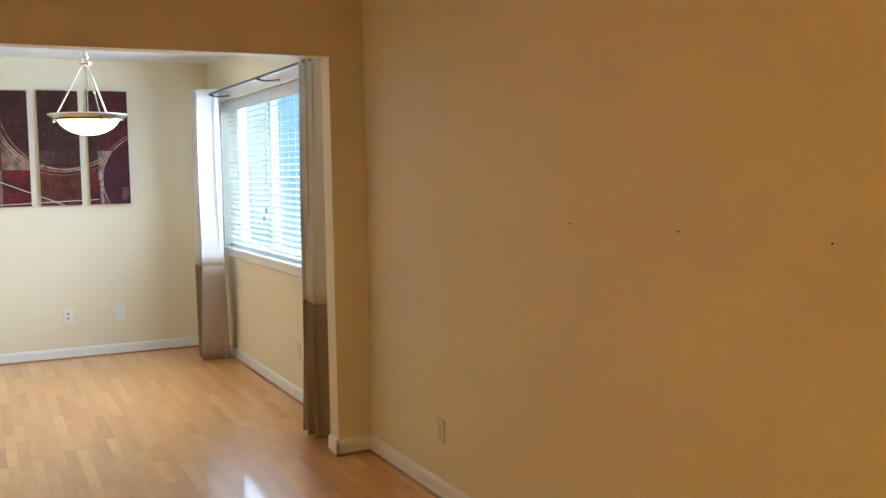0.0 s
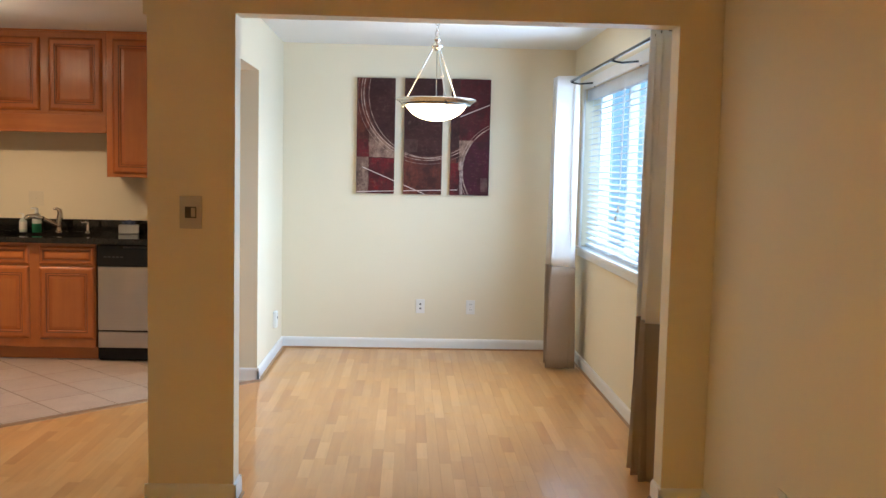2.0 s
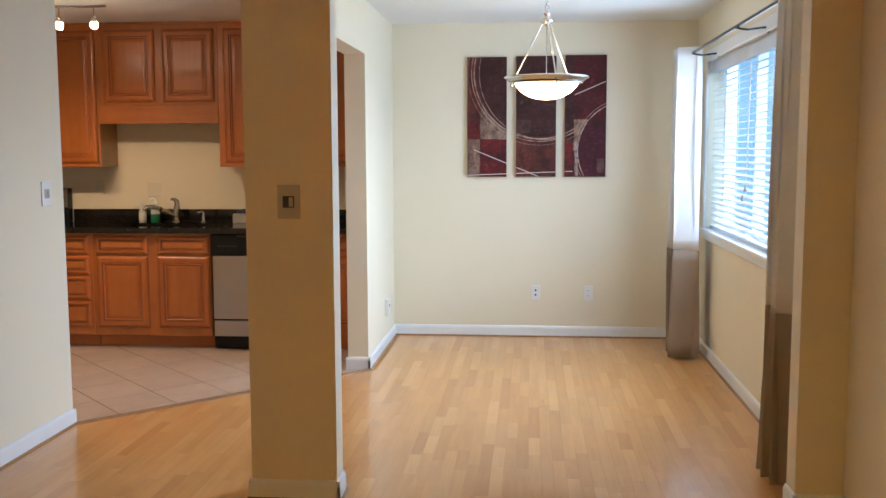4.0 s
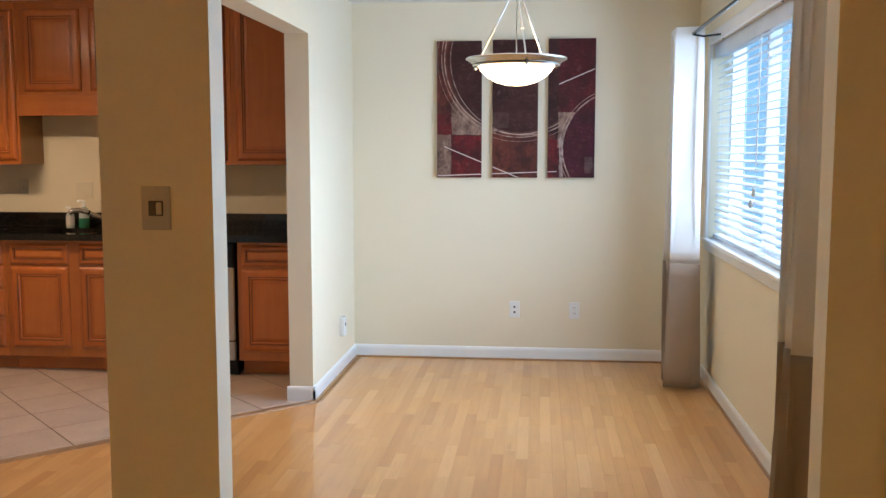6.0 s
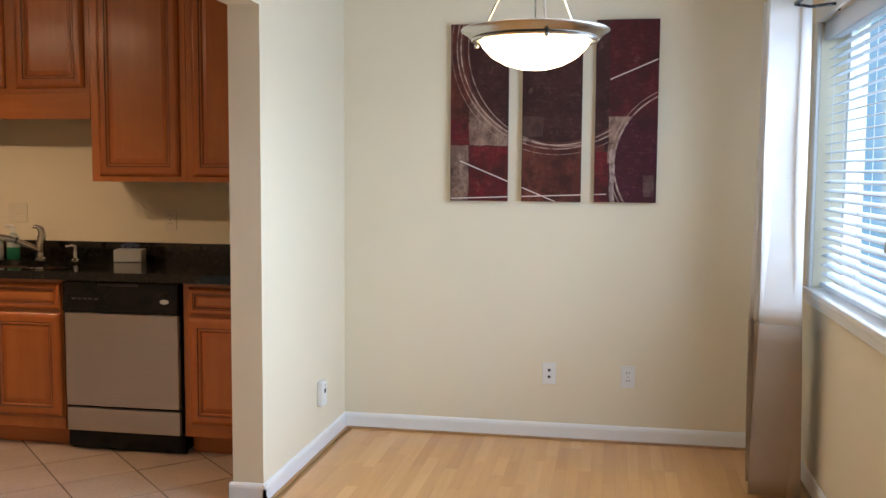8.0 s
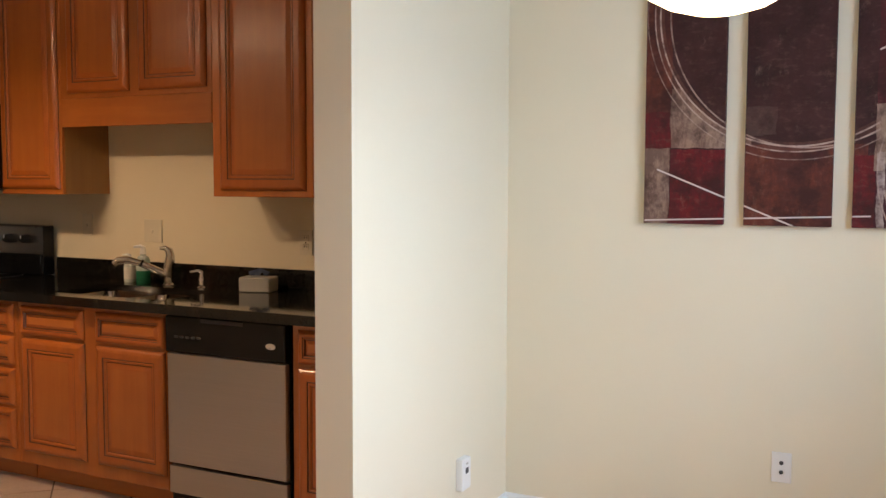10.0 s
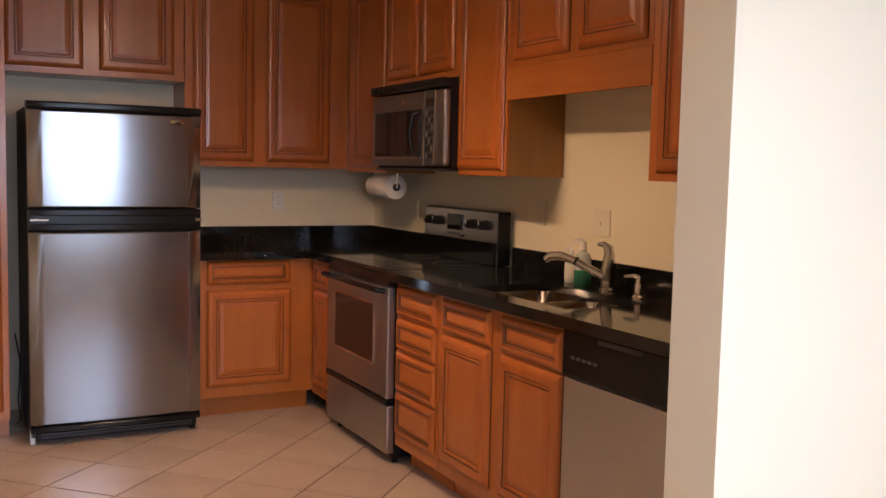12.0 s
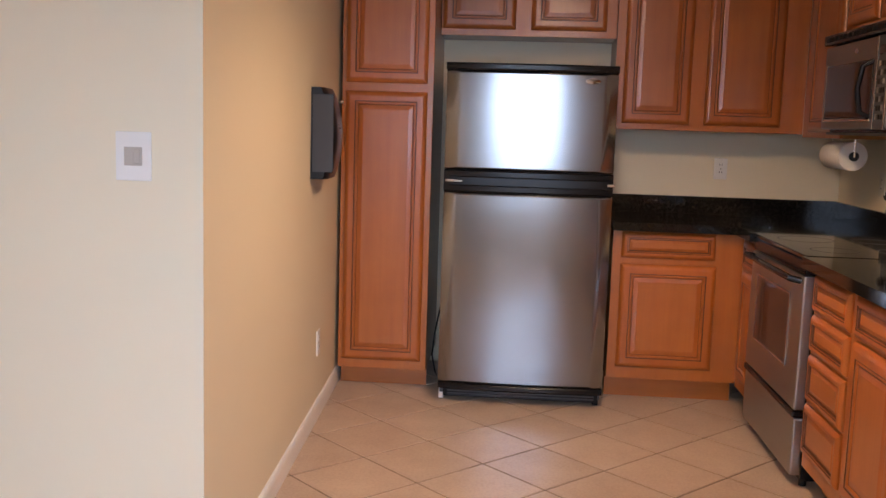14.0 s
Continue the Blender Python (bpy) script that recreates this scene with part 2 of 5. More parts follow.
KITCHEN_W = 9.8

# ---- building kit ----


def box(bm, x0, x1, y0, y1, z0, z1, bevel=0.0, mi=0, segments=1):
    r = bmesh.ops.create_cube(bm, size=1.0, matrix=Matrix.Translation(((x0 + x1) / 2, (y0 + y1) / 2, (z0 + z1) / 2)) @ Matrix.Diagonal((x1 - x0, y1 - y0, z1 - z0, 1)))
    vs = r["verts"]
    for f in {f for v in vs for f in v.link_faces}:
        f.material_index = mi
    if bevel:
        bmesh.ops.bevel(bm, geom=list({e for v in vs for e in v.link_edges}), offset=bevel, segments=segments, affect="EDGES", profile=0.6)
    return bm


def rod(bm, p, q, r, r2=None, sides=12):
    p, q = Vector(p), Vector(q)
    m = Matrix.Translation((p + q) / 2) @ (q - p).to_track_quat("Z", "Y").to_matrix().to_4x4()
    bmesh.ops.create_cone(bm, cap_ends=True, segments=sides, radius1=r, radius2=r if r2 is None else r2, depth=(q - p).length, matrix=m)
    return bm


def tube(bm, pts, r, sides=10):
    """A round tube along points; r is one radius or one a point."""
    pts = [Vector(p) for p in pts]
    rs = r if isinstance(r, (list, tuple)) else [r] * len(pts)
    rings = []
    side = None
    for i, p in enumerate(pts):
        d = (pts[min(i + 1, len(pts) - 1)] - pts[max(i - 1, 0)]).normalized()
        side = (d.orthogonal() if side is None else side - d * side.dot(d)).normalized()
        up = d.cross(side)
        rings.append([bm.verts.new(p + (side * math.cos(a) + up * math.sin(a)) * rs[i]) for a in [k * math.tau / sides for k in range(sides)]])
    for a, b in zip(rings, rings[1:]):
        for k in range(sides):
            bm.faces.new((a[k], a[(k + 1) % sides], b[(k + 1) % sides], b[k]))
    bm.faces.new(rings[0][::-1])
    bm.faces.new(rings[-1])
    return bm


def lathe(bm, profile, sides=40, center=(0, 0, 0)):
    c = Vector(center)
    rings = []
    for r, z in profile:
        rings.append([bm.verts.new(c + Vector((r * math.cos(a), r * math.sin(a), z))) for a in [k * math.tau / sides for k in range(sides)]] if r > 1e-5 else [bm.verts.new(c + Vector((0, 0, z)))])
    for a, b in zip(rings, rings[1:]):
        for k in range(sides):
            j = (k + 1) % sides
            quad = [a[k % len(a)], a[j % len(a)], b[j % len(b)], b[k % len(b)]]
            quad = list(dict.fromkeys(quad))
            if len(quad) > 2:
                bm.faces.new(quad)
    return bm


def to_mesh(name, bm, materials, smooth=False):
    bmesh.ops.recalc_face_normals(bm, faces=bm.faces)
    me = bpy.data.meshes.new(name)
    bm.to_mesh(me)
    bm.free()
    for m in materials if isinstance(materials, (list, tuple)) else [materials]:
        me.materials.append(m)
    if smooth:
        for p in me.polygons:
            p.use_smooth = True
        me.set_sharp_from_angle(angle=radians(38))
    return me


def part(name, bm, material, parent, label="", m=None, smooth=False):
    me = bm if isinstance(bm, bpy.types.Mesh) else to_mesh(name, bm, material, smooth)
    ob = new(name, me)
    ob.parent = parent
    if m is not None:
        ob.matrix_basis = m
    return tagged(ob, label)


def thing(name, label, category, m=None, group="", kind=""):
    ob = new(name)
    ob.empty_display_size = 0.05
    if m is not None:
        ob.matrix_basis = m
    return tagged(ob, label, category, group, kind)


def setting(name, bm, material, label, category, smooth=False):
    return tagged(new(name, to_mesh(name, bm, material, smooth)), label, category, kind="structure")


def prism(bm, outline, z0, z1):
    lo, hi = [bm.verts.new((x, y, z0)) for x, y in outline], [bm.verts.new((x, y, z1)) for x, y in outline]
    bm.faces.new(lo[::-1])
    bm.faces.new(hi)
    for k in range(len(lo)):
        j = (k + 1) % len(lo)
        bm.faces.new((lo[k], lo[j], hi[j], hi[k]))
    return bm


B = bmesh.new

# ---- plan ----
TOP = 2.45                    # ceilings
EAST = 2.068                  # window wall and living room wall
BACK, KBACK = 3.685, 3.63     # dining and kitchen back walls
SPLIT_X0, SPLIT_X1 = -0.408, -0.270   # wall between dining room and kitchen
SPLIT_Y = 2.445               # its free end
FRONT0, FRONT1 = 0.05, 0.175  # wall between living and dining room
PILLAR0, PILLAR1 = -0.357, 0.008
PIER = 1.878
HEAD = 2.095                  # underside of the wide opening
KHEAD = 2.10                  # underside of the opening to the kitchen
HALL = -1.65
HALL_END = 1.05
HALL_S = -2.3                 # unseen; living room taken to open west here, for the added floor lamp
WEST = -4.62
SOUTH = -7.4
WIN_Y0, WIN_Y1, WIN_Z0, WIN_Z1 = 1.04, 3.18, 0.905, 2.09

wall_east = setting("wall_east", box(box(box(box(B(), EAST, EAST + 0.2, SOUTH, WIN_Y0, 0, TOP), EAST, EAST + 0.2, WIN_Y1, BACK + 0.15, 0, TOP), EAST, EAST + 0.2, WIN_Y0, WIN_Y1, 0, WIN_Z0), EAST, EAST + 0.2, WIN_Y0, WIN_Y1, WIN_Z1, TOP), CREAM, "cream painted wall with the dining window opening", "wall")
setting("wall_north", box(B(), SPLIT_X0 + 0.02, EAST - 0.001, BACK, BACK + 0.15, 0, TOP), CREAM, "cream painted back wall of the dining room", "wall")
setting("wall_kitchen_north", box(B(), WEST - 0.15, SPLIT_X0 + 0.018, KBACK, KBACK + 0.2, 0, TOP), CREAM, "cream painted wall behind the sink counter", "wall")
setting("wall_kitchen_west", box(B(), WEST - 0.15, WEST, 0.6, KBACK, 0, TOP), CREAM, "cream painted wall behind the refrigerator", "wall")
setting("wall_between", box(B(), SPLIT_X0, SPLIT_X1, SPLIT_Y, BACK, 0, TOP), CREAM, "cream wall end between dining room and kitchen", "wall")
setting("lintel_kitchen", box(B(), SPLIT_X0, SPLIT_X1, FRONT1, SPLIT_Y, KHEAD, TOP), CREAM, "cream lintel over the opening to the kitchen", "wall")
setting("wall_pillar", box(B(), PILLAR0, PILLAR1, FRONT0, FRONT1, 0, HEAD), CREAM, "narrow cream wall pillar between two openings", "wall")
setting("wall_pier", box(B(), PIER, EAST - 0.001, FRONT0, FRONT1, 0, HEAD), CREAM, "narrow cream wall pier beside the wide opening", "wall")
setting("header_beam", box(B(), PILLAR0, EAST - 0.001, FRONT0, FRONT1, HEAD, TOP), CREAM, "cream header over the wide dining room opening", "wall")
setting("wall_hall", prism(B(), [(HALL, HALL_S), (HALL, HALL_END), (WEST, 0.93), (WEST, 0.80), (HALL - 0.14, 0.90), (HALL - 0.14, HALL_S)], 0, TOP), CREAM, "cream painted wall turning from the hall into the kitchen", "wall")
setting("wall_living_west", box(B(), WEST - 0.15, WEST, SOUTH, 0.599, 0, TOP), CREAM, "plain cream wall closing the living room", "wall")
setting("wall_south", box(B(), WEST - 0.15, EAST + 0.2, SOUTH - 0.15, SOUTH, 0, TOP), CREAM, "plain cream wall closing the living room", "wall")
setting("ceiling", box(B(), WEST - 0.15, EAST + 0.2, SOUTH - 0.15, KBACK + 0.2, TOP, TOP + 0.15), WHITE_CEIL, "flat white painted ceiling", "ceiling")
EDGE_A, EDGE_B = (HALL, HALL_END), (SPLIT_X1, HALL_END + (SPLIT_X1 - HALL))   # where wood meets tile

# ---- window, blinds, curtains ----
backdrop = tagged(new("backdrop", to_mesh("backdrop", box(box(B(), 9.0, 9.1, -7, 16, -4, 9), 2.6, 9.0, 16.0, 16.1, -4, 9), OUTDOORS)), "pale bright distance outside the window", "backdrop", kind="structure")

window_1 = thing("window_1", "white framed double sliding window in the dining wall", "window", pose(EAST, WIN_Y0, WIN_Z0), kind="structure")
WL, WH = WIN_Y1 - WIN_Y0, WIN_Z1 - WIN_Z0
for nm, b in (("casing", (-0.018, 0, -0.07, 0, -0.0, WH)), ("casing", (-0.018, 0, WL, WL + 0.07, -0.0, WH)), ("casing", (-0.018, 0, -0.07, WL + 0.07, WH, WH + 0.075)), ("apron", (-0.018, 0, -0.07, WL + 0.07, -0.07, -0.022)), ("window_sill", (-0.032, 0.084, 0.0, WL, -0.018, 0.005)), ("sill_nose", (-0.034, -0.0185, -0.08, WL + 0.08, -0.022, 0.0045))):
    part(nm, box(B(), *b, bevel=0.004), TRIM, window_1)
for y0, y1 in ((0, WL / 2 + 0.02), (WL / 2 - 0.02, WL)):
    x = 0.085 if y0 == 0 else 0.114
    fr = part("window_frame", box(box(box(box(B(), x, x + 0.028, y0, y0 + 0.045, 0, WH), x, x + 0.028, y1 - 0.045, y1, 0, WH), x, x + 0.028, y0 + 0.045, y1 - 0.045, 0, 0.045), x, x + 0.028, y0 + 0.045, y1 - 0.045, WH - 0.045, WH), TRIM, window_1)
    pane = part("pane", box(B(), x + 0.011, x + 0.016, y0 + 0.045, y1 - 0.045, 0.045, WH - 0.045), GLASS, fr)
    pane.visible_shadow = False


def blind(y0, y1, drop):
    """A horizontal blind with wide slats, lowered and half open."""
    w = y1 - y0
    bl = thing("window_blind", "white horizontal blind, lowered with slats half open", "window blind", pose(EAST + 0.055, y0, WIN_Z1), "dining window blinds")
    part("headrail", box(B(), -0.03, 0.03, 0, w, -0.045, -0.002, 0.003), SLAT, bl)
    part("valance", box(B(), -0.046, -0.036, -0.004, w + 0.004, -0.085, -0.002, 0.003), SLAT, bl, "smooth white valance board")
    bm = B()
    n = 5
    lo = []
    for k in range(n):
        u = k / (n - 1) - 0.5
        lo.append((u * 0.05, -0.012 * u * u))
    for s in (0, 1):
        for k in range(n):
            for yy in (0.004, w - 0.004):
                bm.verts.new((lo[k][0], yy, lo[k][1] + s * 0.0028))
    bm.verts.ensure_lookup_table()
    v = lambda s, k, e: bm.verts[s * n * 2 + k * 2 + e]  # noqa: E731
    for k in range(n - 1):
        bm.faces.new((v(0, k, 0), v(0, k + 1, 0), v(0, k + 1, 1), v(0, k, 1)))
        bm.faces.new((v(1, k, 0), v(1, k, 1), v(1, k + 1, 1), v(1, k + 1, 0)))
        for e in (0, 1):
            bm.faces.new((v(0, k, e), v(1, k, e), v(1, k + 1, e), v(0, k + 1, e)))
    for k in (0, n - 1):
        bm.faces.new((v(0, k, 0), v(1, k, 0), v(1, k, 1), v(0, k, 1)))
    slat = to_mesh("slat", bm, SLAT)
    z = -0.075
    while z > drop + 0.03:
        part("slat", slat, None, bl, m=pose(0, random.uniform(-0.002, 0.002), z, random.uniform(-0.15, 0.15), -11 + random.uniform(-1.5, 1.5), 0))
        z -= 0.0415
    part("bottom_rail", box(B(), -0.026, 0.026, 0.002, w - 0.002, drop, drop + 0.018, 0.003), SLAT, bl)
    for yy in (0.12, w * 0.5, w - 0.12):
        part("ladder_cord", rod(rod(B(), (-0.024, yy, -0.04), (-0.024, yy, drop), 0.0013, sides=6), (0.024, yy, -0.04), (0.024, yy, drop), 0.0013, sides=6), SLAT, bl)
    return bl


blind(WIN_Y0 + 0.012, WIN_Y0 + WL * 0.42, -1.176)
bl2 = blind(WIN_Y0 + WL * 0.42 + 0.012, WIN_Y1 - 0.012, -1.172)
part("tilt_wand", rod(B(), (-0.034, 0.03, -0.05), (-0.040, 0.035, -0.72), 0.004, sides=6), SLAT, bl2)
part("cord_tassel", lathe(B(), [(0, 0.03), (0.006, 0.028), (0.011, 0.0), (0.010, -0.01), (0, -0.012)], 12, (-0.042, 0.06, -0.86)), GREYPL, bl2, "small grey cord tassel")
part("cord_tassel", lathe(B(), [(0, 0.03), (0.006, 0.028), (0.011, 0.0), (0.010, -0.01), (0, -0.012)], 12, (-0.042, 0.12, -0.92)), GREYPL, bl2, "small grey cord tassel")

curtain_rod = thing("curtain_rod", "dark bronze curtain rod with round ends above the window", "curtain rod", pose(1.905, 0.22, 2.125))
part("rod", rod(B(), (0, 0, 0), (0, 2.78, 0), 0.0095, sides=14), BLACK, curtain_rod, smooth=True)
for yy in (-0.02, 2.8):
    part("finial", lathe(B(), [(0, -0.024), (0.014, -0.02), (0.022, 0), (0.014, 0.02), (0, 0.024)], 16, (0, yy, 0)), BLACK, curtain_rod, smooth=True)
for yy in (0.06, 1.27, 2.62):
    part("bracket", box(box(tube(B(), [(0.160, yy, -0.01), (0.05, yy, -0.022), (0.0, yy, -0.014)], 0.006, 8), 0.155, 0.162, yy - 0.012, yy + 0.012, -0.04, 0.03, 0.002), -0.012, 0.014, yy - 0.006, yy + 0.006, -0.018, -0.0105), BLACK, curtain_rod)


def curtain(y0, y1, folds, phase, label, x=1.89, amp=0.085, flare=0.22):
    """A gathered grommet panel: white above, taupe below a straight seam."""
    c = thing("curtain", label, "curtain", pose(x, y0, 0.0), "dining curtains")
    n, w = folds * 16, y1 - y0

    def sheet(z0, z1, rows):
        bm, grid = B(), []
        for r in range(rows + 1):
            z = z0 + (z1 - z0) * r / rows
            k = 1.0 + flare * (1 - z / 2.15)
            line = []
            for i in range(n + 1):
                s = i / n
                a = s * folds * math.tau + phase
                wob = 0.012 * math.sin(3.1 * z + i * 0.5) * (1 - z / 2.4)
                line.append(bm.verts.new((amp * k * math.sin(a) * (0.92 + 0.08 * math.sin(i * 0.37)) + wob, w * (s + 0.035 * math.sin(2 * a)) + wob, z)))
            grid.append(line)
        for a, b in zip(grid, grid[1:]):
            for i in range(n):
                bm.faces.new((a[i], a[i + 1], b[i + 1], b[i]))
        return bm

    for nm, z0, z1, rows, mat, lb in (("upper_panel", 0.772, 2.165, 18, CURTAIN_W, "plain white upper cloth"), ("lower_panel", 0.022, 0.776, 10, CURTAIN_T, "taupe lower cloth")):
        p = part(nm, sheet(z0, z1, rows), mat, c, lb, smooth=True)
        so = p.modifiers.new("cloth", "SOLIDIFY")
        so.thickness, so.offset = (0.0025, 0) if nm == "upper_panel" else (0.004, 0)
    return c


curtain(2.87, 3.12, 3, 0.6, "white grommet curtain panel with a taupe lower band", 1.882)
curtain(0.30, 0.62, 3, 2.6, "white gathered curtain with a taupe band beside the opening", 1.912, 0.034, 0.95)

# ---- baseboards ----


def baseboard(p, q, shoe=True):
    """A white board with a rounded top along p to q, the room to its left, and a stained shoe strip at its foot."""
    p, q = Vector(p), Vector(q)
    d = (q - p).normalized()
    n = Vector((-d.y, d.x))
    bm = B()
    prof = [(0, 0.0), (0.0135, 0.0), (0.0135, 0.066), (0.011, 0.078), (0.006, 0.086), (0, 0.088)]

    def run(bm, prof):
        ends = []
        for e in (p, q):
            ends.append([bm.verts.new((e.x + n.x * o, e.y + n.y * o, z)) for o, z in prof])
        for k in range(len(prof)):
            j = (k + 1) % len(prof)
            bm.faces.new((ends[0][k], ends[0][j], ends[1][j], ends[1][k]))
        bm.faces.new(ends[0])
        bm.faces.new(ends[1][::-1])
        return bm

    ob = setting("baseboard", run(bm, prof), TRIM, "white painted baseboard along the wall foot", "baseboard")
    if shoe:
        part("shoe_strip", run(B(), [(0.0137, 0), (0.025, 0), (0.0245, 0.005), (0.020, 0.010), (0.0137, 0.012)]), SHOE, ob, "stained wood shoe strip")


T = 0.0135
baseboard((EAST, BACK), (SPLIT_X1, BACK))
baseboard((EAST, FRONT1), (EAST, BACK - T))
baseboard((SPLIT_X1, BACK - T), (SPLIT_X1, SPLIT_Y - T))
baseboard((SPLIT_X1 + T, SPLIT_Y), (SPLIT_X0 - T, SPLIT_Y), False)
baseboard((EAST, FRONT0), (PIER - T, FRONT0))
baseboard((PIER, FRONT0 - T), (PIER, FRONT1))
baseboard((EAST, SOUTH), (EAST, FRONT0 - T))
baseboard((PILLAR1 + T, FRONT0), (PILLAR0 - T, FRONT0))
baseboard((PILLAR1, FRONT1 + T), (PILLAR1, FRONT0 - T))
baseboard((PILLAR0 - T, FRONT1), (PILLAR1 + T, FRONT1))
baseboard((PILLAR0, FRONT0 - T), (PILLAR0, FRONT1 + T))
baseboard((HALL, HALL_END), (HALL, HALL_S))
baseboard((WEST, 0.93), (HALL + T, HALL_END), False)

# ---- hanging dining lamp ----
pendant = thing("pendant_lamp", "lit frosted glass bowl in a brushed nickel ring on three rods", "pendant lamp", pose(0.902, 1.96, 1.767))
part("bowl", lathe(B(), [(0, 0.0), (0.05, 0.004), (0.10, 0.018), (0.145, 0.043), (0.178, 0.077), (0.192, 0.105), (0.186, 0.105), (0.172, 0.08), (0.14, 0.048), (0.09, 0.022), (0, 0.008)], 48), BOWL, pendant, "glowing frosted glass bowl", smooth=True)
part("ring", lathe(B(), [(0.187, 0.108), (0.196, 0.094), (0.215, 0.103), (0.236, 0.120), (0.250, 0.128), (0.252, 0.132), (0.246, 0.137), (0.216, 0.133), (0.190, 0.128), (0.187, 0.108)], 56), NICKEL, pendant, smooth=True)
part("ring_band", lathe(B(), [(0.205, 0.094), (0.213, 0.094), (0.218, 0.100), (0.205, 0.100), (0.205, 0.094)], 48), NICKEL, pendant, smooth=True)
for k in range(3):
    a = radians(45 + 120 * k)
    foot = Vector((0.195 * math.cos(a), 0.195 * math.sin(a), 0.134))
    top = Vector((0.022 * math.cos(a), 0.022 * math.sin(a), 0.455))
    mid = foot.lerp(top, 0.42)
    part("suspension_rod", tube(B(), [foot, mid - (top - foot) * 0.012, mid - (top - foot) * 0.010, mid + (top - foot) * 0.010, mid + (top - foot) * 0.012, top], [0.0042, 0.0042, 0.0075, 0.0075, 0.0042, 0.0042], 10), NICKEL, pendant, smooth=True)
    part("knob", lathe(B(), [(0, -0.008), (0.007, -0.006), (0.009, 0), (0.007, 0.006), (0, 0.008)], 12, (0.215 * math.cos(a), 0.215 * math.sin(a), 0.09)), NICKEL, pendant, smooth=True)
part("cord", rod(B(), (0, 0, 0.10), (0, 0, 0.44), 0.0032, sides=8), NICKEL, pendant, "thin lamp cord", smooth=True)
part("hub", lathe(B(), [(0, 0.43), (0.012, 0.432), (0.018, 0.445), (0.034, 0.452), (0.038, 0.462), (0.026, 0.478), (0.014, 0.49), (0.020, 0.503), (0.016, 0.516), (0, 0.52)], 24), NICKEL, pendant, smooth=True)
for k in range(4):
    bm = B()
    R, r = 0.019, 0.0028
    pts = [(R * 0.62 * math.cos(a), 0, 0.537 + 0.034 * k + R * math.sin(a)) for a in [j * math.tau / 14 for j in range(15)]]
    part("chain_link", tube(bm, pts, r, 6), NICKEL, pendant, m=pose(0, 0, 0, 0, 0, 90 * (k % 2) + 20), smooth=True)
part("canopy", lathe(B(), [(0, 0.652), (0.02, 0.650), (0.05, 0.662), (0.062, 0.675), (0.062, 0.683), (0, 0.683)], 32), NICKEL, pendant, smooth=True)

# ---- triptych ----


